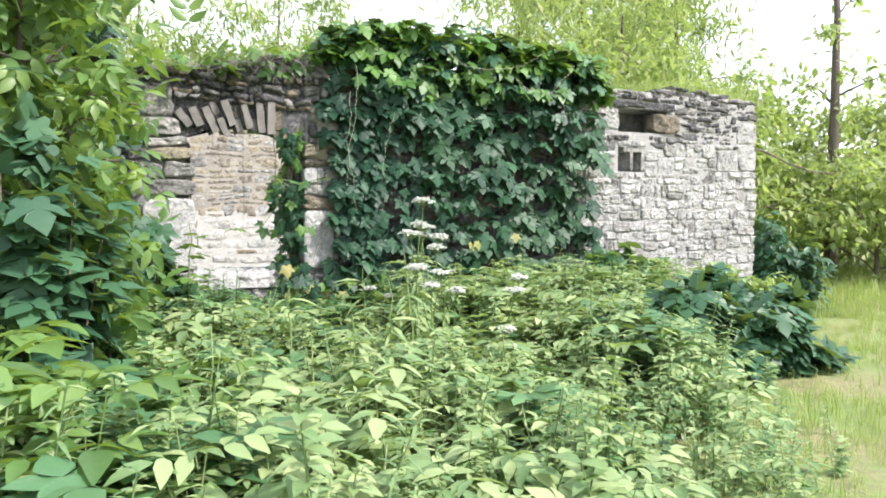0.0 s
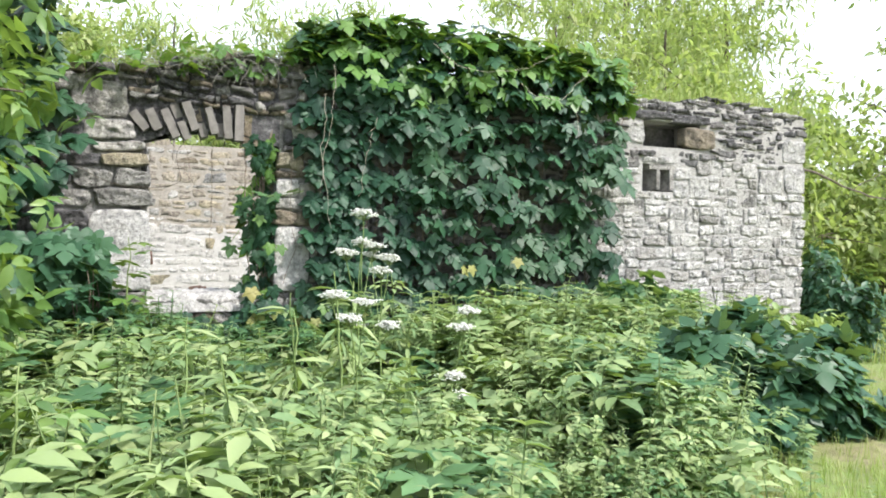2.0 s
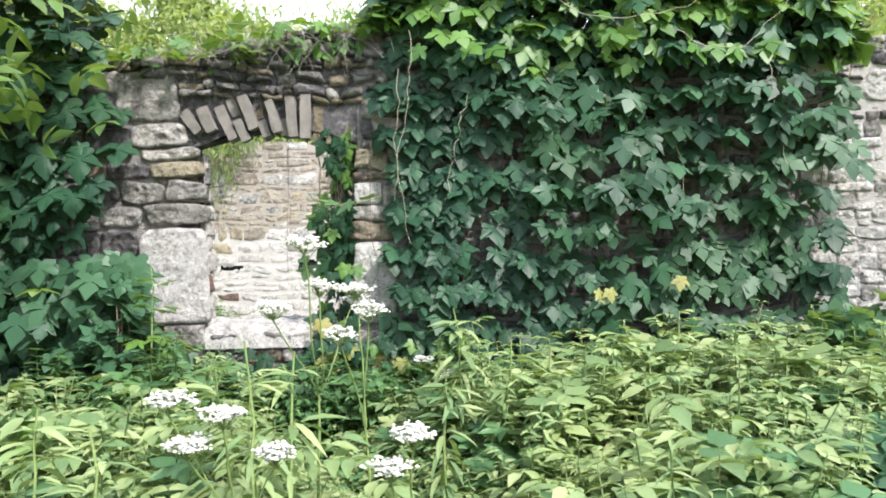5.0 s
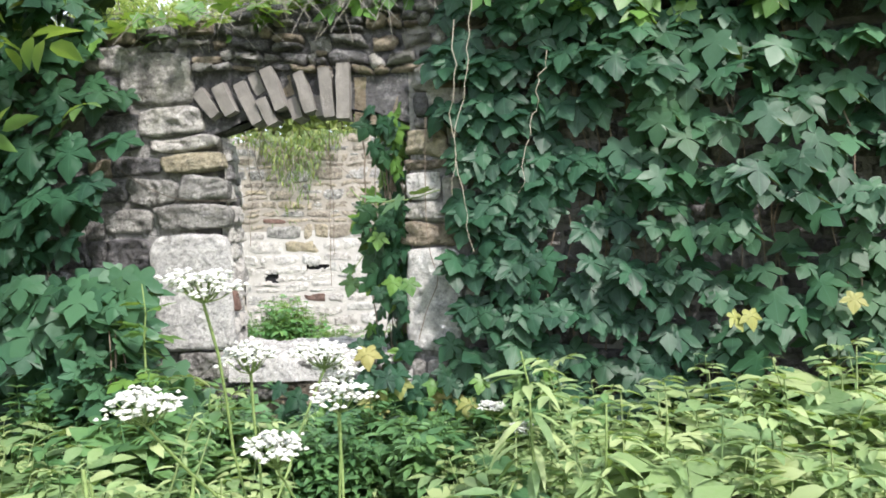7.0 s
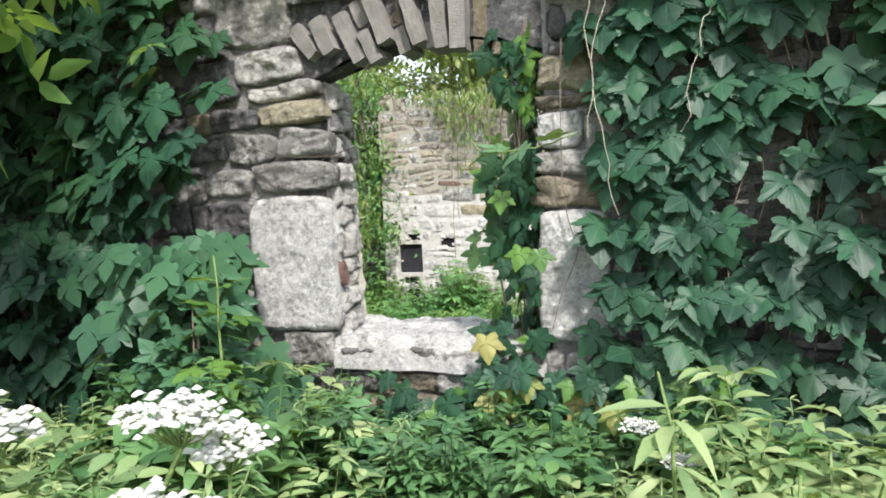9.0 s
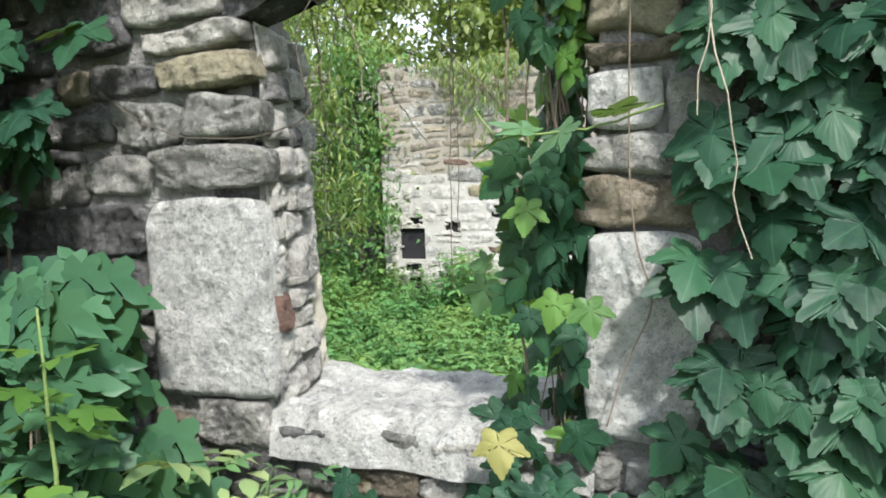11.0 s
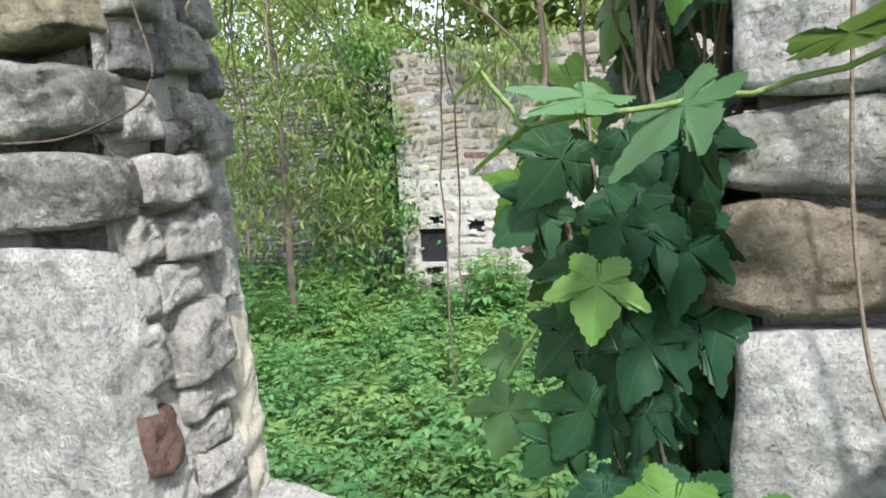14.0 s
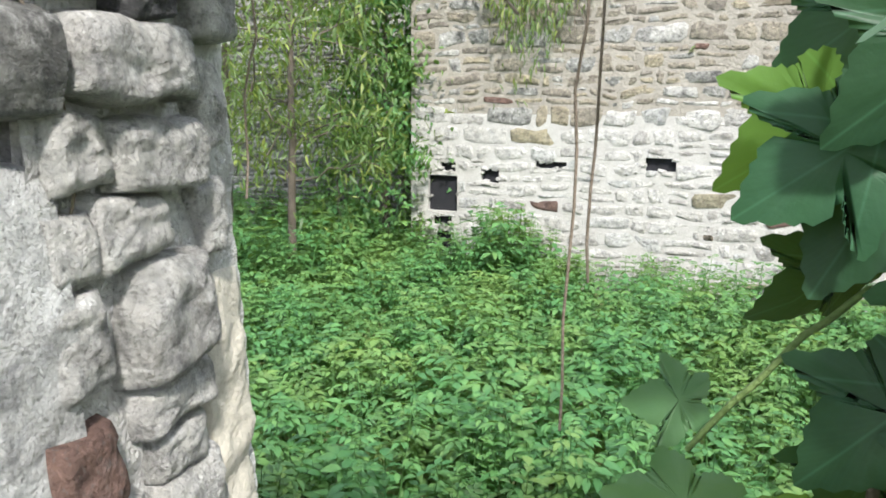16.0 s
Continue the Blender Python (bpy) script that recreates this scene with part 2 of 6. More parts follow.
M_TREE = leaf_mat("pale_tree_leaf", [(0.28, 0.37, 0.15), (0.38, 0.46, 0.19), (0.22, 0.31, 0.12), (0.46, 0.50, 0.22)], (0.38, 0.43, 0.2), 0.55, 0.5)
M_WILLOW = leaf_mat("willow_leaf", [(0.09, 0.16, 0.05), (0.14, 0.22, 0.07), (0.06, 0.11, 0.04), (0.26, 0.30, 0.07)], (0.14, 0.2, 0.08), 0.40, 0.5)
M_GRASS = leaf_mat("meadow_grass_blade", [(0.22, 0.33, 0.08), (0.32, 0.41, 0.11), (0.17, 0.28, 0.06), (0.42, 0.43, 0.18)], (0.32, 0.38, 0.13), 0.4, 0.5, patch=(0.42, 0.40, 0.18))
M_DRY = leaf_mat("dry_grey_grass", [(0.26, 0.25, 0.22), (0.34, 0.325, 0.29), (0.20, 0.19, 0.165)], (0.3, 0.28, 0.25), 0.15, 0.8, patch=(0.2, 0.17, 0.12))
M_FLOWER = leaf_mat("white_flower_petal", [(0.82, 0.82, 0.78), (0.78, 0.80, 0.74), (0.86, 0.86, 0.84)], (0.75, 0.76, 0.68), 0.3, 0.6, patch=(0.75, 0.76, 0.65))


# ---- mesh helpers ----
def mesh_of(name, V, F, material, smooth=False, T=None):
    """A mesh of triangles from arrays."""
    me = bpy.data.meshes.new(name)
    V = np.asarray(V, dtype=np.float32)
    F = np.asarray(F, dtype=np.int32)
    me.vertices.add(len(V))
    me.vertices.foreach_set("co", V.ravel())
    me.loops.add(F.size)
    me.loops.foreach_set("vertex_index", F.ravel())
    me.polygons.add(len(F))
    me.polygons.foreach_set("loop_start", np.arange(len(F), dtype=np.int32) * 3)
    if smooth:
        me.polygons.foreach_set("use_smooth", np.ones(len(F), dtype=bool))
    me.update(calc_edges=True)
    if T is not None:
        me.attributes.new("leaf", 'FLOAT_VECTOR', 'POINT').data.foreach_set("vector", np.asarray(T, dtype=np.float32).ravel())
    me.materials.append(material)
    return me


def part(name, data, parent=None, label="", kind="", m=None):
    ob = new(name, data)
    if parent is not None:
        ob.parent = parent
    if m is not None:
        ob.matrix_basis = m
    return tagged(ob, label=label, kind=kind)


def thing(name, label, category, group="", kind="", at=(0, 0, 0)):
    ob = new(name)
    ob.empty_display_size = 0.1
    ob.matrix_basis = pose(*at)
    return tagged(ob, label, category, group, kind)


def bm_mesh(name, bm, material, smooth=False):
    bmesh.ops.triangulate(bm, faces=bm.faces)
    me = bpy.data.meshes.new(name)
    bm.to_mesh(me)
    bm.free()
    for p in me.polygons:
        p.use_smooth = smooth
    me.materials.append(material)
    return me


def unit(a):
    return a / np.maximum(np.linalg.norm(a, axis=-1, keepdims=True), 1e-9)


def frames_of(tip, nor):
    y = unit(tip)
    z = unit(nor - (nor * y).sum(-1, keepdims=True) * y)
    x = np.cross(y, z)
    return np.stack([x, y, z], axis=-1)


def spread(templates, P, Rm, S, pick=None, local=False):
    """Copies of template meshes (V, F) joined at places P, turns Rm and sizes S."""
    P, S = np.asarray(P, float), np.asarray(S, float)
    if pick is None:
        pick = rng.integers(0, len(templates), len(P))
    Vs, Fs, Ts, base = [], [], [], 0
    for k, (V, F) in enumerate(templates):
        idx = np.nonzero(pick == k)[0]
        if len(idx) == 0:
            continue
        W = np.einsum('nij,vj->nvi', Rm[idx], V) * S[idx][:, None, None] + P[idx][:, None, :]
        n, v = len(idx), len(V)
        Vs.append(W.reshape(-1, 3))
        Ts.append(np.tile(V, (n, 1)))
        Fs.append((F[None] + (np.arange(n) * v)[:, None, None] + base).reshape(-1, 3))
        base += n * v
    if local:
        return np.concatenate(Vs), np.concatenate(Fs), np.concatenate(Ts)
    return np.concatenate(Vs), np.concatenate(Fs)


def merge(pieces):
    Vs, Fs, base = [], [], 0
    for V, F in pieces:
        Vs.append(np.asarray(V, float))
        Fs.append(np.asarray(F, int) + base)
        base += len(V)
    return np.concatenate(Vs), np.concatenate(Fs)


def tube(points, radii, sides=6):
    pts = np.asarray(points, float)
    rad = np.broadcast_to(np.asarray(radii, float), (len(pts),))
    d = unit(np.gradient(pts, axis=0))
    ref = np.where(np.abs(d[:, 2:3]) > 0.9, np.array([[1.0, 0, 0]]), np.array([[0, 0, 1.0]]))
    a = unit(np.cross(d, ref))
    b = np.cross(d, a)
    ang = np.arange(sides) * 2 * math.pi / sides
    V = pts[:, None] + rad[:, None, None] * (np.cos(ang)[None, :, None] * a[:, None] + np.sin(ang)[None, :, None] * b[:, None])
    F = []
    for i in range(len(pts) - 1):
        for k in range(sides):
            p, q = i * sides + k, i * sides + (k + 1) % sides
            F += [(p, q, q + sides), (p, q + sides, p + sides)]
    V = V.reshape(-1, 3)
    return V, np.array(F)


def wander(a, b, n, amp, rnd, sag=0.0):
    """A wandering line from a to b that may sag in the middle."""
    a, b = np.array(a, float), np.array(b, float)
    u = np.linspace(0, 1, n)[:, None]
    off = rnd.normal(0, amp, (n, 3))
    off = np.cumsum(off, 0)
    off -= u * off[-1]
    p = a + (b - a) * u + off
    p[:, 2] -= sag * 4 * (u * (1 - u))[:, 0]
    return p


# ---- leaf shapes: stalk at the origin, tip along +y, face up +z ----
HALF = [(0.0, 0.02), (0.09, -0.09), (0.25, -0.16), (0.44, -0.14), (0.47, 0.02), (0.36, 0.15), (0.56, 0.25), (0.82, 0.60),
        (0.58, 0.61), (0.40, 0.56), (0.25, 0.44), (0.36, 0.68), (0.22, 0.95), (0.0, 1.24)]


def lobed(cut=1.0, droop=0.35, fine=0, seed=0):
    rnd = random.Random(seed)
    half = [(x * (1 + rnd.uniform(-0.08, 0.08)), y + rnd.uniform(-0.03, 0.03) * (0 < k < 13)) for k, (x, y) in enumerate(HALF)]
    # shallower bays between the lobes, pulled towards the line from tip to tip
    half = [(x + (0.04 + 0.25 * (1 - cut)) * (abs(x) + 0.05 if k in (5, 10) else 0), y) for k, (x, y) in enumerate(half)]
    if fine:
        dense = []
        for (xa, ya), (xb, yb) in zip(half[:-1], half[1:]):
            for s in range(fine):
                u = s / fine
                tooth = 0.034 if s % 2 else 0.0
                nx, ny = (yb - ya), -(xb - xa)
                L = max(math.hypot(nx, ny), 1e-6)
                dense.append((max(xa + (xb - xa) * u + nx / L * tooth, 0), ya + (yb - ya) * u + ny / L * tooth))
        half = dense + [half[-1]]
    outline = half + [(-x, y) for x, y in half[-2:0:-1]]
    c = (0.0, 0.3)

    def height(x, y):
        ang = math.atan2(x, y - 0.25)
        return -droop * (x * x * 0.9 + max(y - 0.3, 0) ** 2 * 0.55) + 0.02 * math.cos(ang * 5) * math.hypot(x, y - 0.3) + 0.05 * abs(x) + 0.025 * math.sin(7 * x + 5 * y + seed)
    rings = (0.5, 1.0) if fine else (1.0,)
    V = [(0, 0.3, 0.0)]
    for r in rings:
        for x, y in outline:
            px, py = c[0] + (x - c[0]) * r, c[1] + (y - c[1]) * r
            V.append((px, py, height(px, py)))
    n = len(outline)
    F = [(0, 1 + (k + 1) % n, 1 + k) for k in range(n)]
    for q in range(len(rings) - 1):
        o = 1 + q * n
        for k in range(n):
            a, b = o + k, o + (k + 1) % n
            F += [(a, b, b + n), (a, b + n, a + n)]
    V = np.array(V, float)
    F = np.array(F)
    # faces up
    nz = np.cross(V[F[0][1]] - V[F[0][0]], V[F[0][2]] - V[F[0][0]])[2]
    return V, (F if nz > 0 else F[:, ::-1])


def ovate(w=0.42, fold=0.18, droop=0.3):
    ys = [0.0, 0.2, 0.5, 0.8, 1.0]
    ws = [0.0, 0.75, 1.0, 0.5, 0.0]
    V, F = [], []
    for y, q in zip(ys, ws):
        z = -droop * y * y
        V += [(0, y, z), (-w / 2 * q, y, z + fold * w * q), (w / 2 * q, y, z + fold * w * q)]
    for k in range(4):
        a = 3 * k
        if k > 0:
            F += [(a, a + 2, a + 5), (a + 4, a + 1, a)] if k < 3 else []
        if k == 0:
            F += [(0, 5, 3), (0, 3, 4)]
        elif k < 3:
            F += [(a, a + 5, a + 3), (a, a + 3, a + 4)]
        else:
            F += [(a, a + 2, a + 3), (a, a + 3, a + 1)]
    return np.array(V, float), np.array(F)


def blade(w=0.05, bend=0.5):
    V, F = [], []
    for k, y in enumerate((0, 0.4, 0.75, 1.0)):
        q = (1.0, 0.9, 0.6, 0.0)[k]
        V += [(-w / 2 * q, bend * y * y, y * (1 - 0.25 * bend * y)), (w / 2 * q, bend * y * y, y * (1 - 0.25 * bend * y))]
    for k in range(3):
        a = 2 * k
        F += [(a, a + 1, a + 3), (a, a + 3, a + 2)]
    return np.array(V, float), np.array(F[:-1])


def turn_z(a):
    c, s = math.cos(a), math.sin(a)
    return np.array([[c, -s, 0], [s, c, 0], [0, 0, 1.0]])


def placed(tpl, at, tip, nor, size):
    V, F = tpl
    Rm = frames_of(np.array([tip], float), np.array([nor], float))[0]
    return V @ Rm.T * size + np.array(at, float), F


def compound(seed=0, pairs=2):
    """A maple leaf of several leaflets on one stalk."""
    rnd = random.Random(seed)
    o = ovate(0.46, 0.15, 0.25)
    out = []
    for k in range(pairs):
        y = 0.25 + 0.3 * k
        for s in (-1, 1):
            out.append(placed(o, (0, y, -0.05 * y), (s * 0.9, 0.45 + rnd.uniform(-.1, .1), -0.15), (0, 0, 1), 0.5))
    out.append(placed(o, (0, 0.25 + 0.3 * (pairs - 1) + 0.1, -0.08), (0, 1, -0.25), (0, 0, 1), 0.6))
    return merge(out)


def herb(seed, height, nodes, leaf, size, spreadiness=0.9, pairs=2, top=0.6):
    """A leafy upright stem of unit scale metres: (stem, leaves) as arrays."""
    rnd = random.Random(seed)
    lean = (rnd.uniform(-.12, .12), rnd.uniform(-.12, .12))
    pts = [(lean[0] * u * u * height, lean[1] * u * u * height, u * height) for u in np.linspace(0, 1, 5)]
    out = [tube(pts, np.linspace(0.006, 0.002, 5), 3)]
    a0 = rnd.uniform(0, 6.28)
    for k in range(nodes):
        u = 0.22 + 0.78 * k / max(nodes - 1, 1)
        at = (lean[0] * u * u * height, lean[1] * u * u * height, u * height)
        for q in range(pairs):
            a = a0 + k * 1.57 + q * 2 * math.pi / pairs + rnd.uniform(-.3, .3)
            up = -0.25 + 0.75 * u + rnd.uniform(-.2, .2)
            s = size * (1.0 - (1 - top) * u) * rnd.uniform(0.8, 1.15)
            d = (math.cos(a) * spreadiness, math.sin(a) * spreadiness, up * 0.6)
            out.append(placed(leaf, at, d, (-d[0] * up * .6, -d[1] * up * .6, 1), s))
    return merge(out)


LEAF_V = [lobed(1.0, 0.35, 0, 1), lobed(0.8, 0.45, 0, 2), lobed(1.0, 0.25, 0, 3)]
LEAF_NEAR = [lobed(0.9, 0.30, 4, 4), lobed(0.6, 0.42, 4, 5), lobed(0.8, 0.20, 4, 6)]
LEAF_O = [ovate(0.56), ovate(0.48, 0.2, 0.45)]
LEAF_N = [ovate(0.22, 0.15, 0.35), ovate(0.18, 0.15, 0.6)]
LEAF_C = [compound(1, 2), compound(2, 2), compound(3, 1)]
BLADES = [blade(0.05, 0.3), blade(0.04, 0.7), blade(0.06, 0.1)]


def ground_z(x, y):
    x, y = np.asarray(x, float), np.asarray(y, float)
    s = np.clip((y - 6.15) / 0.4, 0, 1)
    s = s * s * (3 - 2 * s)
    inside = np.clip((9.5 - x) / 1.8, 0, 1)
    side = -0.10 * np.clip((x - 4.5) / 4, 0, 1)
    return side - 0.95 * s * inside + 0.03 * np.sin(x * 1.7 + 0.4) * np.cos(y * 1.3) + 0.02 * np.sin(x * 4.1 + y * 3.3)


# ---- ground ----
def build_ground():
    xs = np.unique(np.concatenate([np.linspace(-6, 12, 91), np.array([-400, -150, -60, -30, -18, -11, 15, 20, 30, 60, 150, 400.0])]))
    ys = np.unique(np.concatenate([np.linspace(-3, 18, 85), np.linspace(6.1, 6.6, 9), np.array([-400, -150, -60, -20, -8, 22, 30, 60, 150, 400.0])]))
    X, Y = np.meshgrid(xs, ys)
    Z = ground_z(X, Y)
    V = np.stack([X, Y, Z], -1).reshape(-1, 3)
    n = len(xs)
    i, j = np.meshgrid(np.arange(n - 1), np.arange(len(ys) - 1))
    a = (j * n + i).ravel()
    F = np.concatenate([np.stack([a, a + 1, a + n + 1], 1), np.stack([a, a + n + 1, a + n], 1)])
    m, t, p = nodes_of("meadow_ground")
    pos = t.nodes.new("ShaderNodeNewGeometry").outputs["Position"]
    big = noise_tex(t, 0.9, 6, 0.65, pos)
    fine = noise_tex(t, 18.0, 8, 0.7, pos)
    c = mix(t, ramp(t, big, [(0.42, (0, 0, 0)), (0.58, (1, 1, 1))]), (0.17, 0.26, 0.06), (0.26, 0.25, 0.12))
    c = mix(t, ramp(t, fine, [(0.4, (0, 0, 0)), (0.65, (0.8, 0.8, 0.8))]), c, (0.17, 0.16, 0.08))
    t.links.new(c, p.inputs["Base Color"])
    p.inputs["Roughness"].default_value = 0.95
    bump(t, p, fine, 0.8, 0.04)
    tagged(new("ground", mesh_of("ground", V, F, m, True)), "uneven earth with thin grass and dry patches", "ground", kind="structure")


build_ground()


# ---- walls ----
def prism(bm, poly, y0, y1):
    """A polygon of (x, z) corners drawn out from y0 to y1."""
    a = [bm.verts.new((x, y0, z)) for x, z in poly]
    b = [bm.verts.new((x, y1, z)) for x, z in poly]
    n = len(poly)
    bm.faces.new(a)
    bm.faces.new(b[::-1])
    for k in range(n):
        bm.faces.new((a[(k + 1) % n], a[k], b[k], b[(k + 1) % n]))


def poly_stone(w, h, depth, bevel, rnd, rough=1.0, at=(0, 0), warp=0.0):
    """A worn, angular stone of true size, its face towards -y, centred on the origin."""
    hw, hh = w / 2, h / 2
    jit = min(0.022, 0.16 * min(w, h)) * rough
    corners = []
    for sx, sz in ((-1, -1), (1, -1), (1, 1), (-1, 1)):
        corners.append((sx * hw + rnd.uniform(-jit, jit) * 0.7 - sx * jit * 0.5, sz * hh + rnd.uniform(-jit, jit) * 0.7 - sz * jit * 0.5))
    out = []
    for k in range(4):
        (xa, za), (xb, zb) = corners[k], corners[(k + 1) % 4]
        c = rnd.uniform(0.05, 0.22)
        steps = (c, 0.5 + rnd.uniform(-.12, .12), 1 - rnd.uniform(0.05, 0.22))
        for u in steps:
            out.append((xa + (xb - xa) * u + rnd.uniform(-jit, jit) * 0.45, za + (zb - za) * u + rnd.uniform(-jit, jit) * 0.45))
    if warp:
        moved = []
        for x, z in out:
            d = noise.noise_vector(Vector(((at[0] + x) * 2.3, (at[1] + z) * 2.9, 4.7))) + 0.5 * noise.noise_vector(Vector(((at[0] + x) * 6.1, (at[1] + z) * 6.7, 9.3)))
            moved.append((x + d.x * warp, z + d.z * warp))
        out = moved
    n = len(out)
    V = []
    tilt_x, tilt_z = rnd.uniform(-.05, .05) * rough, rnd.uniform(-.07, .07) * rough

    seed = rnd.uniform(0, 50)

    def face(x, z, base, amp):
        d = noise.fractal(Vector((x * 9 + seed, z * 9, seed)), 1.0, 2.0, 4) * 0.011 * rough + noise.fractal(Vector((x * 34 + seed, z * 34, seed)), 1.0, 2.0, 3) * 0.005 * min(rough, 1.0)
        return base + tilt_x * x + tilt_z * z + d + rnd.uniform(-amp, amp)
    bx, bz = min(bevel, hw * 0.4), min(bevel, hh * 0.4)
    for x, z in out:
        V.append((x, depth / 2, z))
    for x, z in out:
        V.append((x, face(x, z, -depth / 2 + bevel * 0.8, bevel * 0.25), z))
    shrink = [(1 - bx / hw, 1 - bz / hh)] + [(q * (1 - bx / hw), q * (1 - bz / hh)) for q in (0.5,)]
    for qx, qz in shrink:
        for x, z in out:
            V.append((x * qx, face(x * qx, z * qz, -depth / 2 - 0.004 * (qx < 0.9), bevel * 0.3), z * qz))
    V.append((0, face(0, 0, -depth / 2 - 0.004, 0), 0))
    rings = 2 + len(shrink)
    F = []
    for q in range(rings - 1):
        for k in range(n):
            a, b = q * n + k, q * n + (k + 1) % n
            F += [(a, b, b + n), (a, b + n, a + n)]
    F += [((rings - 1) * n + k, (rings - 1) * n + (k + 1) % n, rings * n) for k in range(n)]
    return np.array(V), np.array(F)


def hewn_stone(w, h, depth, bevel, rnd, rough=1.0):
    """A broken, pitted stone of true size with an uneven face towards -y, centred on the origin."""
    nu, nv = max(7, min(28, int(w / 0.014) + 3)), max(6, min(28, int(h / 0.014) + 3))
    seed = rnd.uniform(0, 90)
    cut = [rnd.uniform(0.02, 0.24) * min(w, h) * min(1.0, rough) for k in range(4)]
    tilt = (rnd.uniform(-.06, .06) * rough, rnd.uniform(-.08, .08) * rough)
    V, F = [], []
    for j in range(nv):
        for i in range(nu):
            u, v = 2 * i / (nu - 1) - 1, 2 * j / (nv - 1) - 1
            c = cut[(u > 0) + 2 * (v > 0)] * abs(u * v) ** 4
            x, z = u * w / 2 - math.copysign(c, u) * 0.6, v * h / 2 - math.copysign(c, v) * 0.6
            d = noise.noise_vector(Vector((x * 7 + seed, z * 9, seed)))
            e = min((1 - abs(u)) * w / 2, (1 - abs(v)) * h / 2) / bevel
            rim = min(1.0, e + 0.15)
            y = bevel * 1.3 * (1 - rim) ** 2 + tilt[0] * x + tilt[1] * z
            y -= noise.fractal(Vector((x * 8 + seed, z * 11, seed)), 1.0, 2.0, 3) * 0.013 * rough
            y += abs(noise.noise(Vector((x * 19 + seed, z * 27, 3.0)))) * 0.016 * rough - noise.fractal(Vector((x * 45 + seed, z * 50, 3.0)), 1.0, 2.0, 2) * 0.006
            V.append((x + d.x * 0.02 * rough, -depth / 2 + y, z + d.z * 0.016 * rough))
    for j in range(nv - 1):
        for i in range(nu - 1):
            q = j * nu + i
            F += [(q, q + 1, q + nu + 1), (q, q + nu + 1, q + nu)]
    ring = [i for i in range(nu)] + [j * nu + nu - 1 for j in range(1, nv)] + [(nv - 1) * nu + i for i in range(nu - 2, -1, -1)] + [j * nu for j in range(nv - 2, 0, -1)]
    base = len(V)
    V += [(V[q][0] * 0.96, depth / 2, V[q][2] * 0.96) for q in ring]
    n = len(ring)
    for k in range(n):
        a, b = ring[k], ring[(k + 1) % n]
        F += [(b, a, base + k), (b, base + k, base + (k + 1) % n)]
    return np.array(V), np.array(F)


def bedded_stone(w, h, proud, seed, nu=14, nv=14):
    """The rounded face of a stone that stands out of mortar towards -y, uneven in outline and relief."""
    V, F = [], []
    for j in range(nv):
        for i in range(nu):
            u, v = 2 * i / (nu - 1) - 1, 2 * j / (nv - 1) - 1
            x, z = u * w / 2, v * h / 2
            d = noise.noise_vector(Vector((x * 9 + seed, z * 9, seed)))
            rim = max(0.0, 1 - u ** 6) * max(0.0, 1 - v ** 6)
            rise = (1.5 * proud + 0.014) * rim ** 0.38 * (1 - 0.15 * v)
            rise += (noise.fractal(Vector((x * 16 + seed, z * 22, seed)), 1.0, 2.0, 4) * 0.012 + noise.fractal(Vector((x * 60, z * 60, seed)), 1.0, 2.0, 3) * 0.004) * rim
            V.append((x + d.x * 0.018, 0.02 - rise - 0.02 * (rim > 0), z + d.z * 0.018))
    for j in range(nv - 1):
        for i in range(nu - 1):
            q = j * nu + i
            F += [(q, q + 1, q + nu + 1), (q, q + nu + 1, q + nu)]
    return np.array(V), np.array(F)


def lay_stone(parent, rect, face_y, material, depth=0.16, proud=0.0, name="stone", gap=0.012, rough=1.0, bevel=0.014, turn=0.0, x_face=None, warp=0.0, fine=False):
    """One stone of a wall face; with x_face its rect runs along y, in a side of an opening."""
    x0, x1, z0, z1 = rect
    if fine:
        V, F = hewn_stone(x1 - x0 - gap, z1 - z0 - gap, depth, bevel, R, rough)
    else:
        V, F = poly_stone(x1 - x0 - gap, z1 - z0 - gap, depth, bevel, R, rough, ((x0 + x1) / 2, (z0 + z1) / 2), warp)
    if x_face is None:
        m = pose((x0 + x1) / 2, face_y + depth / 2 - proud, (z0 + z1) / 2, 0, R.uniform(-1.5, 1.5), turn)
    else:
        m = pose(x_face, (x0 + x1) / 2, (z0 + z1) / 2, 0, 0, turn)
    return part(name, mesh_of(name, V, F, material, fine), parent, m=m)


def joined_stones(rects, face_y, rnd, depth=0.16, gap=0.014, low=-0.012, high=0.014, warp=0.05, bevel=0.014):
    pieces = []
    for x0, x1, z0, z1 in rects:
        V, F = poly_stone(x1 - x0 - gap, z1 - z0 - gap, depth, bevel, rnd, 1.0, ((x0 + x1) / 2, (z0 + z1) / 2), warp)
        pieces.append((V + np.array([(x0 + x1) / 2, face_y + depth / 2 - rnd.uniform(low, high), (z0 + z1) / 2]), F))
    return merge(pieces)


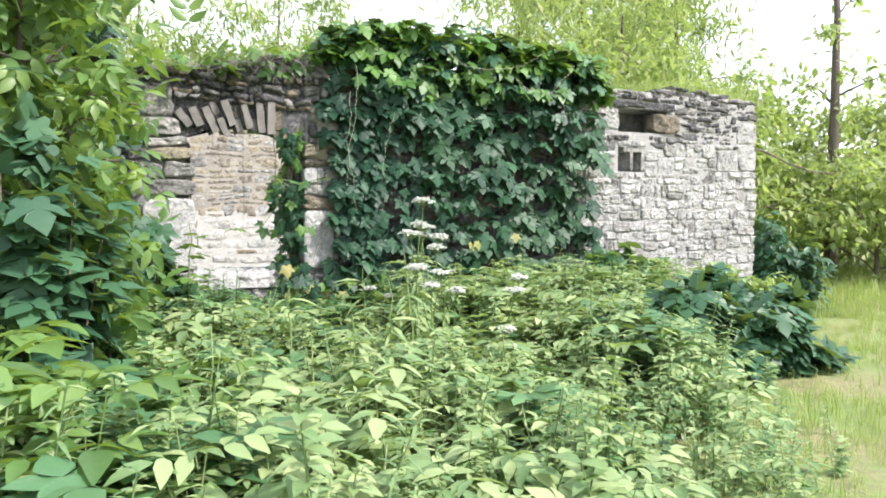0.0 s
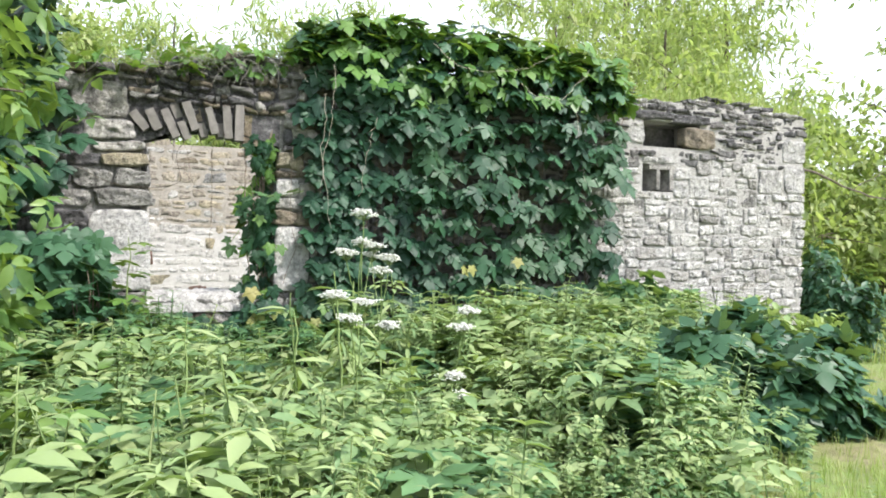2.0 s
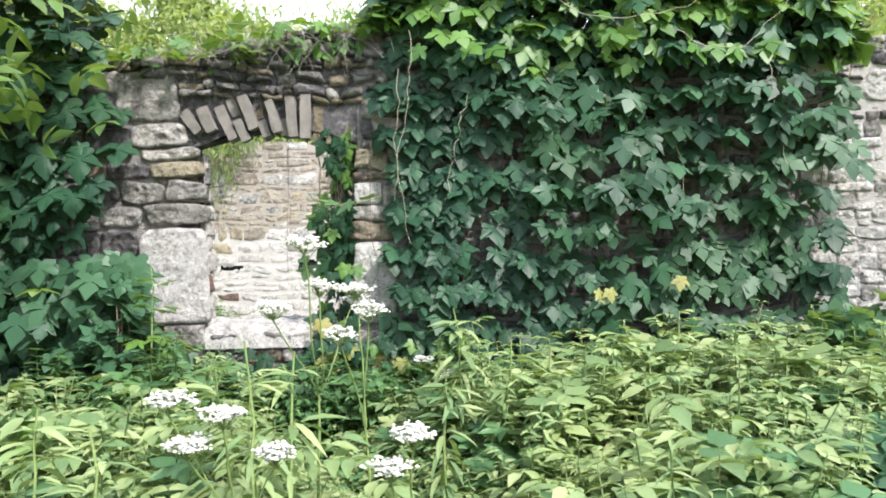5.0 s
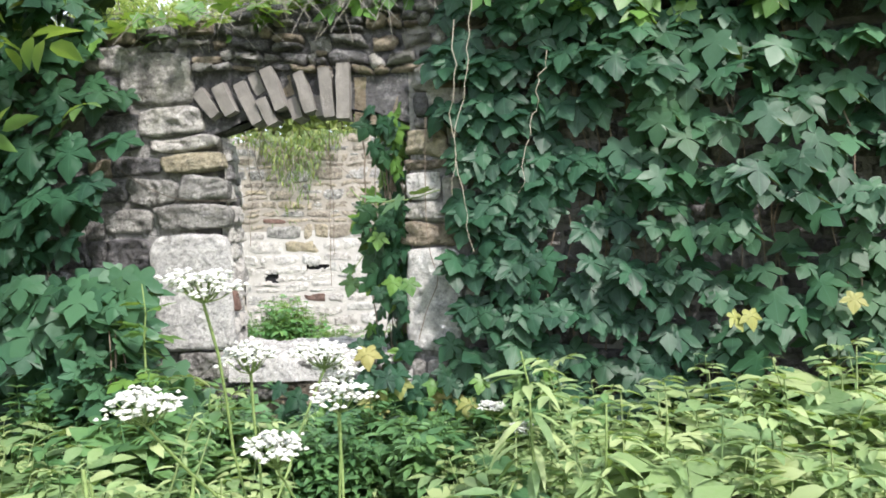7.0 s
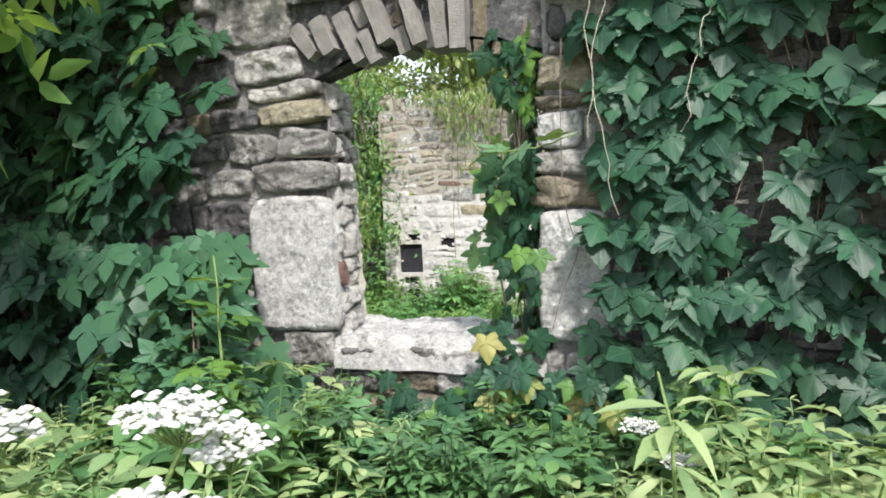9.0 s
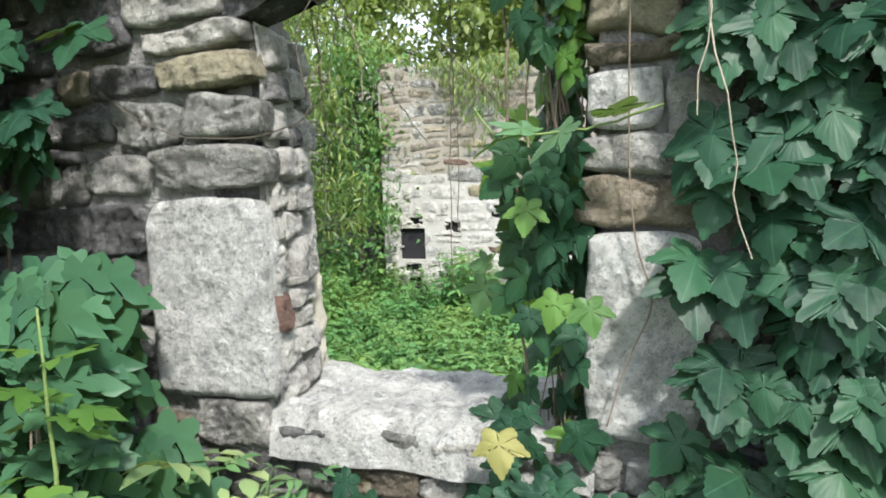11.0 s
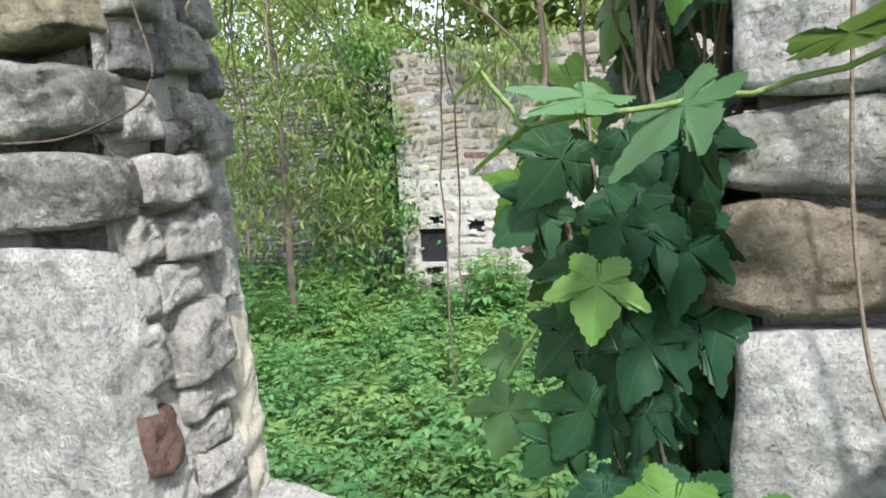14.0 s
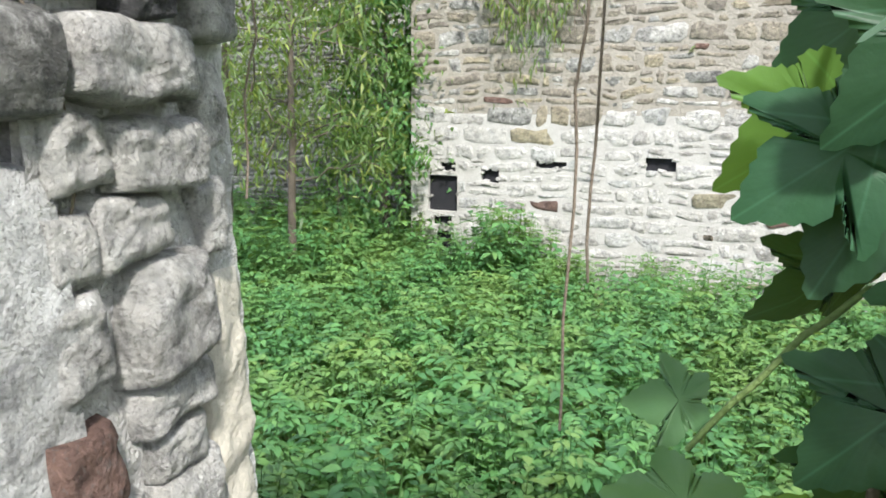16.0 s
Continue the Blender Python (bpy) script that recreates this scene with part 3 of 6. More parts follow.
def courses(region, blocked, top, hmin, hmax, wmin, wmax, rnd):
    """Rough courses of stones over a region (x0, x1, z0, z1), round the blocked rectangles, up to the line top(x)."""
    x0, x1, z0, z1 = region
    out, z = [], z0
    while z < z1:
        h = rnd.uniform(hmin, hmax)
        x = x0
        while x < x1 - 0.03:
            w = min(rnd.uniform(wmin, wmax) * (0.6 + 0.7 * h / hmax), x1 - x)
            if x1 - (x + w) < wmin * 0.5:
                w = x1 - x
            q = rnd.random()
            cells = [(x, x + w, z, z + h)]
            if h > hmin * 1.5 and q < 0.28:
                c = z + h * rnd.uniform(0.35, 0.65)
                cells = [(x, x + w, z, c), (x, x + w, c, z + h)] if q < 0.14 else [(x, x + w * 0.45, z, z + h), (x + w * 0.45, x + w, z, c), (x + w * 0.45, x + w, c, z + h)]
            for cx0, cx1, cz0, cz1 in cells:
                ok = cz1 < top((cx0 + cx1) / 2) + rnd.uniform(0.0, 0.07)
                for a, b, c, d in blocked:
                    if min(b, cx1) - max(a, cx0) > 0 and min(d, cz1) - max(c, cz0) > 0:
                        k = sorted([(cx1 - a, 0), (b - cx0, 1), (cz1 - c, 2), (d - cz0, 3)])[0][1]
                        cx0, cx1, cz0, cz1 = (cx0, a, cz0, cz1) if k == 0 else (b, cx1, cz0, cz1) if k == 1 else (cx0, cx1, cz0, c) if k == 2 else (cx0, cx1, d, cz1)
                        if cx1 - cx0 < 0.05 or cz1 - cz0 < 0.035:
                            ok = False
                            break
                if ok:
                    out.append((cx0, cx1, cz0, cz1))
            x += w
        z += h
    return out


def rubble(region, blocked, top, hmin, hmax, wmin, wmax, rnd):
    """Uncoursed rubble: a region (x0, x1, z0, z1) split at random, round the blocked rectangles, up to the line top(x)."""
    todo, out = [region], []
    while todo:
        x0, x1, z0, z1 = todo.pop()
        w, h = x1 - x0, z1 - z0
        wl, hl = rnd.uniform(wmin * 1.5, wmax), rnd.uniform(hmin * 1.4, hmax)
        if h > hl and (h / hmax > w / wmax or w <= wl):
            c = z0 + h * rnd.uniform(0.32, 0.68)
            if h > 3 * hmax:
                c = z0 + h * rnd.uniform(0.4, 0.6)
            todo += [(x0, x1, z0, c), (x0, x1, c, z1)]
        elif w > wl:
            c = x0 + w * rnd.uniform(0.3, 0.7)
            todo += [(x0, c, z0, z1), (c, x1, z0, z1)]
        else:
            ok = z1 < top((x0 + x1) / 2) + rnd.uniform(0.0, 0.06)
            for a, b, c, d in blocked:
                if min(b, x1) - max(a, x0) > 0 and min(d, z1) - max(c, z0) > 0:
                    trims = sorted([(x1 - a, 0), (b - x0, 1), (z1 - c, 2), (d - z0, 3)])
                    k = trims[0][1]
                    x0, x1, z0, z1 = (x0, a, z0, z1) if k == 0 else (b, x1, z0, z1) if k == 1 else (x0, x1, z0, c) if k == 2 else (x0, x1, d, z1)
                    if x1 - x0 < 0.05 or z1 - z0 < 0.035:
                        ok = False
                        break
            if ok:
                out.append((x0, x1, z0, z1))
    return out


WALL_Y = 6.10
TOPS = [(-6, 2.6), (-0.2, 2.55), (0.35, 2.36), (1.1, 2.45), (2.1, 2.6), (2.4, 2.72), (4.8, 2.70), (5.2, 2.5), (5.7, 2.58), (6.5, 2.64), (7.8, 2.58), (9, 2.5)]


def wall_top(x):
    return float(np.interp(x, [a for a, b in TOPS], [b for a, b in TOPS]))


def arch_z(x):
    u = (x - 1.60) / 0.52
    return 1.81 + 0.11 * max(0.0, 1 - u * u)


def build_front_wall():
    wall = tagged(new("wall_front"), "ruined rubble stone wall with an arched window, overgrown with vine", "wall", kind="structure")
    bm = bmesh.new()
    y0, y1 = WALL_Y + 0.042, WALL_Y + 0.47

    def strip(xa, xb, za, n=None):
        xs = np.linspace(xa, xb, n or max(2, int((xb - xa) / 0.35) + 1))
        prism(bm, [(xa, za), (xb, za)] + [(float(x), wall_top(float(x)) - 0.04 - 0.05 * R.random()) for x in xs[::-1]], y0, y1)
    strip(-5.5, 0.965, -1.2)
    prism(bm, [(0.965, -1.2), (2.10, -1.2), (2.10, 0.66), (0.965, 0.66)], y0, y1)
    arc = [(float(x), arch_z(float(x)) + 0.05 + 0.03 * R.random()) for x in np.linspace(0.965, 2.10, 13)]
    head = bmesh.new()
    prism(head, arc + [(2.10, 2.56), (0.965, 2.40)], y0, y0 + 0.17)
    part("arch_core", bm_mesh("arch_core", head, M_DARK), wall, "dark broken masonry behind the arch bricks")
    strip(2.10, 5.0, -1.2)
    part("wall_core", bm_mesh("wall_core", bm, M_MORTAR), wall, "dark lime mortar core between the stones")
    bm = bmesh.new()
    y0 = WALL_Y + 0.026
    strip(5.0, 5.62, -1.2)
    prism(bm, [(5.62, -1.2), (6.0, -1.2), (6.0, 1.68), (5.62, 1.68)], y0, y1)
    prism(bm, [(5.62, 1.95), (6.0, 1.95), (6.0, 2.12), (5.62, 2.12)], y0, y1)
    prism(bm, [(5.62, 2.38), (6.32, 2.38), (6.32, 2.60), (5.62, 2.54)], y0, y1)
    prism(bm, [(6.0, -1.2), (6.32, -1.2), (6.32, 2.12), (6.0, 2.12)], y0, y1)
    strip(6.32, 7.76, -1.2)
    part("wall_core", bm_mesh("wall_core", bm, M_LIME), wall, "pale lime mortar core between the stones")
    # back of the hollow: its shade is put into the dark stone colour
    bm = bmesh.new()
    prism(bm, [(5.60, 2.10), (6.34, 2.10), (6.34, 2.40), (5.60, 2.40)], y1 - 0.06, y1 + 0.01)
    part("cavity_back", bm_mesh("cavity_back", bm, M_DARK), wall, "broken masonry at the back of a hollow, coloured dark for its shade")
    # stones beside the window, each at its own place
    left = [(0.735, 1.155, 0.76, 1.365), (0.78, 1.165, 1.385, 1.515), (0.50, 0.74, 1.37, 1.50), (0.90, 1.15, 1.53, 1.66), (0.63, 0.895, 1.515, 1.66),
            (0.33, 0.62, 1.53, 1.66), (0.82, 1.14, 1.67, 1.775), (0.75, 1.11, 1.785, 1.86), (0.54, 0.80, 1.67, 1.77), (0.70, 1.05, 1.87, 2.02),
            (0.62, 0.99, 2.035, 2.29), (0.42, 0.70, 1.80, 1.99), (0.36, 0.60, 2.05, 2.2), (0.42, 0.66, 2.21, 2.34), (0.50, 0.728, 1.19, 1.36), (0.46, 0.728, 0.98, 1.185), (0.48, 0.728, 0.75, 0.975), (0.86, 1.13, 0.60, 0.755)]
    kinds = [M_PALE, M_GREY, M_GREY, M_GREY, M_GREY, M_DARK, M_OCHRE, M_GREY, M_DARK, M_GREY, M_GREY, M_DARK, M_DARK, M_GREY, M_DARK, M_DARK, M_GREY, M_GREY]
    right = [(2.06, 2.34, 0.74, 1.258), (2.05, 2.36, 1.268, 1.382), (2.06, 2.31, 1.392, 1.485), (2.075, 2.25, 1.50, 1.64), (2.07, 2.32, 1.65, 1.705), (2.065, 2.29, 1.715, 1.84)]
    kinds_r = [M_PALE, M_BROWN, M_GREY, M_PALE, M_BROWN, M_OCHRE]
    for rect, mt in list(zip(left, kinds)) + list(zip(right, kinds_r)):
        lay_stone(wall, rect, WALL_Y, mt, 0.11 if rect[0] < 1.5 else 0.15, R.uniform(-0.005, 0.012), gap=0.004, rough=(0.6 if mt is M_PALE else 1.3), bevel=(0.009 if mt is M_PALE else 0.014), fine=True)
    # splayed left side: rounded stones bedded in crumbling mortar, a red brick, a plastered back edge
    def jamb_x(y, z):
        return 1.150 - 0.21 * (y - WALL_Y) - 0.035 * (z - 0.9) * (y - WALL_Y) / 0.47

    bedded = [(6.20, 6.44, 1.415, 1.50, 0.035, M_JSTONE), (6.27, 6.46, 1.31, 1.395, 0.032, M_JSTONE), (6.19, 6.27, 1.31, 1.40, 0.012, M_JSTONE), (6.235, 6.37, 1.225, 1.305, 0.02, M_JSTONE), (6.275, 6.445, 1.08, 1.225, 0.034, M_JSTONE),
              (6.295, 6.44, 1.00, 1.07, 0.022, M_JSTONE), (6.31, 6.42, 0.935, 0.995, 0.018, M_JSTONE), (6.30, 6.45, 0.845, 0.93, 0.024, M_JSTONE), (6.165, 6.24, 1.09, 1.21, 0.012, M_JSTONE), (6.145, 6.235, 0.955, 1.065, 0.022, M_RED),
              (6.30, 6.385, 1.505, 1.565, 0.03, M_DARK), (6.19, 6.30, 1.53, 1.62, 0.018, M_JSTONE), (6.39, 6.50, 1.54, 1.63, 0.02, M_JSTONE), (6.21, 6.34, 1.64, 1.72, 0.022, M_DARK), (6.36, 6.50, 1.66, 1.76, 0.02, M_JSTONE),
              (6.20, 6.36, 1.74, 1.84, 0.02, M_JSTONE), (6.16, 6.29, 0.83, 0.94, 0.014, M_JSTONE), (6.18, 6.33, 0.73, 0.82, 0.02, M_JSTONE), (6.34, 6.46, 0.74, 0.83, 0.018, M_JSTONE), (6.455, 6.53, 1.20, 1.31, 0.016, M_JSTONE), (6.46, 6.54, 1.35, 1.47, 0.016, M_JSTONE),
              (6.47, 6.58, 1.49, 1.60, 0.02, M_JSTONE), (6.48, 6.58, 1.62, 1.71, 0.018, M_GREY), (6.46, 6.57, 1.75, 1.85, 0.02, M_JSTONE), (6.17, 6.235, 1.225, 1.30, 0.01, M_JSTONE)]
    for k, (ya, yb, za, zb, proud, mt) in enumerate(bedded):
        V, F = bedded_stone(yb - ya + 0.012, zb - za + 0.012, proud, 3.7 * k)
        yc, zc = (ya + yb) / 2, (za + zb) / 2
        part("stone", mesh_of("stone", V, F, mt, True), wall, m=pose(jamb_x(yc, zc) - 0.012, yc, zc, 0, 0, 90 + 11))
    V, F = bedded_stone(0.15, 0.52, 0.02, 81.0, 14, 40)
    part("plaster", mesh_of("plaster", V, F, M_PLASTER, True), wall, "cream plaster left on the back edge", m=pose(jamb_x(6.53, 0.91) - 0.030, 6.515, 0.91, 0, 0, 90 + 14))
    # right side
    z = 0.72
    while z < 1.82:
        h = R.uniform(0.07, 0.14)
        y = WALL_Y + 0.17
        while y < WALL_Y + 0.42:
            w = R.uniform(0.10, 0.22)
            b = min(y + w, WALL_Y + 0.47)
            lay_stone(wall, (y, b, z, z + h), 0, R.choice((M_GREY, M_DARK, M_GREY, M_RIGHT)), 0.12 + R.uniform(-.02, .03), x_face=2.13 - 0.08 * ((y + b) / 2 - WALL_Y), turn=-95, gap=0.010, rough=1.2, bevel=0.018, fine=True)
            y += w
        z += h
    bm = bmesh.new()
    for pts in ([(0.96, WALL_Y + 0.10), (1.08, WALL_Y + 0.10), (0.995, WALL_Y + 0.465), (0.96, WALL_Y + 0.465)],):
        a = [bm.verts.new((x, y, 0.60)) for x, y in pts]
        b = [bm.verts.new((x, y, 1.90)) for x, y in pts]
        bm.faces.new(a[::-1])
        bm.faces.new(b)
        for k in range(4):
            bm.faces.new((a[k], a[(k + 1) % 4], b[(k + 1) % 4], b[k]))
    part("jamb_core", bm_mesh("jamb_core", bm, M_MORTAR), wall, "mortar of the window side")
    # window sill: a worn pale slab, broken down at its outer edge
    nx, ny = 64, 34
    V, F = [], []
    for j in range(ny):
        for i in range(nx):
            u, v = i / (nx - 1), j / (ny - 1)
            x, y = (1.13 - 0.14 * v) + (0.95 + 0.16 * v) * u, WALL_Y - 0.02 + 0.52 * v
            d = noise.fractal(Vector((x * 5, y * 5, 1.3)), 1.0, 2.0, 5)
            e = noise.fractal(Vector((x * 22, y * 22, 7.7)), 1.0, 2.0, 4)
            edge = 0.10 + 0.07 * noise.noise(Vector((x * 4.1, 3.3, 0)))
            fall = min(max((edge + 0.06 - v) / 0.16, 0), 1)
            z = 0.735 + 0.026 * d + 0.014 * e - 0.10 * fall * fall
            if v == 0:
                z = 0.60
            V.append((x, y - 0.02 * d * (v < 0.1), z))
    for j in range(ny - 1):
        for i in range(nx - 1):
            q = j * nx + i
            F += [(q, q + 1, q + nx + 1), (q, q + nx + 1, q + nx)]
    part("sill", mesh_of("sill", V, F, M_RIGHT, True), wall, "worn pale stone sill with a broken edge")
    # mortar face of the left side between the stones
    V, F = [], []
    ny, nz = 46, 130
    for k in range(nz):
        for j in range(ny):
            y, z = WALL_Y + 0.07 + 0.43 * j / (ny - 1), 0.66 + 1.2 * k / (nz - 1)
            d = noise.fractal(Vector((y * 8, z * 8, 4.1)), 1.0, 2.0, 3) + 0.45 * noise.fractal(Vector((y * 30, z * 30, 1.1)), 1.0, 2.0, 4)
            x = jamb_x(y, z) - 0.006 + 0.011 * d
            V.append((x, y, z))
    for k in range(nz - 1):
        for j in range(ny - 1):
            q = k * ny + j
            F += [(q, q + 1, q + ny + 1), (q, q + ny + 1, q + ny)]
    part("mortar", mesh_of("mortar", V, F, M_JAMB, True), wall, "crumbling pale mortar in the window side")
    # what is left of the arch: bricks on edge, some short, some fallen
    voussoirs = [(1.030, 2.085, 1.125, 1.955, 0.062, 0.0), (1.140, 2.110, 1.205, 1.965, 0.066, 0.01), (1.235, 2.120, 1.325, 1.915, 0.062, -0.01), (1.390, 2.180, 1.462, 1.975, 0.060, 0.02), (1.352, 2.035, 1.408, 1.912, 0.058, 0.0),
                 (1.548, 2.160, 1.606, 1.960, 0.058, 0.01), (1.690, 2.175, 1.712, 1.925, 0.062, 0.015), (1.782, 2.190, 1.772, 1.912, 0.064, 0.03), (1.300, 2.165, 1.345, 2.060, 0.055, -0.04), (1.502, 2.030, 1.535, 1.930, 0.055, -0.035),
                 (1.640, 2.040, 1.655, 1.935, 0.055, -0.035), (1.475, 2.150, 1.500, 2.050, 0.055, -0.05), (1.860, 2.130, 1.850, 1.905, 0.060, -0.05), (1.945, 2.110, 1.925, 1.885, 0.060, -0.055), (2.030, 2.090, 1.995, 1.870, 0.060, -0.055)]
    for k, (xa, za, xb, zb, w, proud) in enumerate(voussoirs):
        L = math.hypot(xb - xa, zb - za)
        bm = bmesh.new()
        bmesh.ops.create_cube(bm, size=1)
        bmesh.ops.subdivide_edges(bm, edges=bm.edges[:], cuts=2, use_grid_fill=True)
        bmesh.ops.scale(bm, vec=(w, 0.15, L), verts=bm.verts)
        for v in bm.verts:
            worn = Vector((v.co.x / w, v.co.y / 0.15, v.co.z / L))
            v.co *= 1.0 - 0.10 * max(0.0, worn.length - 0.72)
            v.co += noise.noise_vector(v.co * 16 + Vector((k * 3.1, 0, 0))) * 0.008
        m = pose((xa + xb) / 2, WALL_Y + 0.065 - proud, (za + zb) / 2, R.uniform(-3, 3), math.degrees(math.atan2(xa - xb, za - zb)), R.uniform(-6, 6))
        part("brick", bm_mesh("brick", bm, M_BRICK if proud > -0.045 else M_BROWN), wall, m=m)
    # rubble courses elsewhere
    cavity = [(5.50, 5.98, 2.385, 2.47), (5.98, 6.42, 2.36, 2.46), (6.10, 6.50, 2.13, 2.345), (5.45, 5.64, 2.14, 2.36), (5.62, 5.80, 1.955, 2.02), (5.80, 6.02, 1.955, 2.03), (6.01, 6.22, 1.80, 1.93), (6.01, 6.18, 1.62, 1.79), (6.19, 6.45, 1.62, 1.86), (7.45, 7.79, 2.05, 2.30), (7.48, 7.79, 1.72, 2.04), (7.12, 7.47, 1.70, 1.97)]
    for k, rect in enumerate(cavity):
        lay_stone(wall, rect, WALL_Y, M_DARK if k < 2 else M_BROWN if k == 2 else M_RIGHT, 0.14, 0.012 if k < 3 else -0.01, gap=0.006, rough=1.3 if k < 6 else 0.7, fine=True)
    blocked = cavity + [(r[0], r[1], r[2], r[3]) for r in left + right] + [(1.06, 2.12, 0.70, 2.16), (5.62, 6.0, 1.68, 1.95), (5.62, 6.32, 2.12, 2.38)]
    rnd = random.Random(5)
    near_top = courses((0.2, 2.4, 2.12, 2.75), blocked, wall_top, 0.04, 0.10, 0.07, 0.2, rnd)
    for r in near_top:
        lay_stone(wall, r, WALL_Y, rnd.choice((M_DARK, M_DARK, M_GREY, M_BROWN)), 0.16, rnd.uniform(-0.02, 0.035), gap=0.002, warp=0.05, rough=1.8, bevel=0.016)
    near_l = courses((-0.6, 2.4, 0.0, 2.12), blocked, wall_top, 0.09, 0.17, 0.14, 0.32, rnd)
    near_r = rubble((5.0, 7.79, 0.1, 2.02), blocked, wall_top, 0.07, 0.20, 0.10, 0.36, rnd) + rubble((5.0, 7.79, 2.02, 2.75), blocked, wall_top, 0.04, 0.11, 0.10, 0.34, rnd)
    mid = rubble((2.4, 5.0, 0.0, 2.75), blocked, wall_top, 0.08, 0.18, 0.14, 0.34, rnd)
    far_l = rubble((-5.5, -0.6, 0.0, 2.4), blocked, wall_top, 0.09, 0.18, 0.14, 0.36, rnd)
    for r in near_l:
        mt = M_DARK if (r[0] < 0.9 and rnd.random() < 0.65) else rnd.choice((M_GREY, M_GREY, M_BROWN, M_DARK))
        lay_stone(wall, r, WALL_Y, mt, 0.18, rnd.uniform(-0.018, 0.015), gap=0.006, rough=1.2, bevel=0.016, fine=True)
    for r in near_r:
        mt = rnd.choice((M_GREY, M_DARK, M_DARK, M_DARK)) if r[2] > 1.95 + 0.12 * math.sin(r[0] * 3) else rnd.choice((M_RIGHT, M_RIGHT, M_RIGHT, M_GREY, M_PALE))
        lay_stone(wall, r, WALL_Y, mt, 0.18, rnd.uniform(-0.020, 0.0) if r[2] < 1.98 else rnd.uniform(-0.03, 0.012), gap=0.004, rough=1.2 if r[2] < 1.98 else 1.6, bevel=0.012, fine=True)
    # dark colour here deepens the shade in the gaps between vine leaves
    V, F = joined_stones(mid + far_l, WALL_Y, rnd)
    part("stones_under_vine", mesh_of("stones_under_vine", V, F, M_DARK), wall, "stones behind the vine, coloured dark for the shade there", "stuff")
    # frame of the small window
    bm = bmesh.new()
    for poly in ([(5.79, 1.70), (5.83, 1.70), (5.83, 1.90), (5.79, 1.90)], [(5.95, 1.70), (5.99, 1.70), (5.99, 1.90), (5.95, 1.90)],
                 [(5.70, 1.90), (6.01, 1.90), (6.01, 1.945), (5.70, 1.945)]):
        prism(bm, poly, WALL_Y + 0.02, WALL_Y + 0.3)
    part("window_frame", bm_mesh("window_frame", bm, M_GREY), wall, "weathered grey frame of the small window")
    bm = bmesh.new()
    prism(bm, [(5.83, 1.69), (5.95, 1.69), (5.95, 1.90), (5.83, 1.90)], WALL_Y + 0.22, WALL_Y + 0.26)
    part("board", bm_mesh("board", bm, M_BROWN), wall, "brown board behind the frame")
    return wall


FAR_Y, FAR_X, FAR_TOP = 14.75, -2.59, 2.9
HOLES = [(-2.33, -1.90, -0.02, 0.47), (-2.15, -1.93, 0.53, 0.66), (-2.26, -1.98, -0.22, -0.09), (-2.22, -1.98, -0.78, -0.30), (-1.56, -1.31, 0.40, 0.58),
         (-0.82, -0.41, 0.62, 0.71), (0.56, 0.92, 0.64, 0.80)]


def far_top(x):
    return FAR_TOP + 0.12 * math.sin(x * 1.9) + 0.08 * math.sin(x * 4.3 + 1)


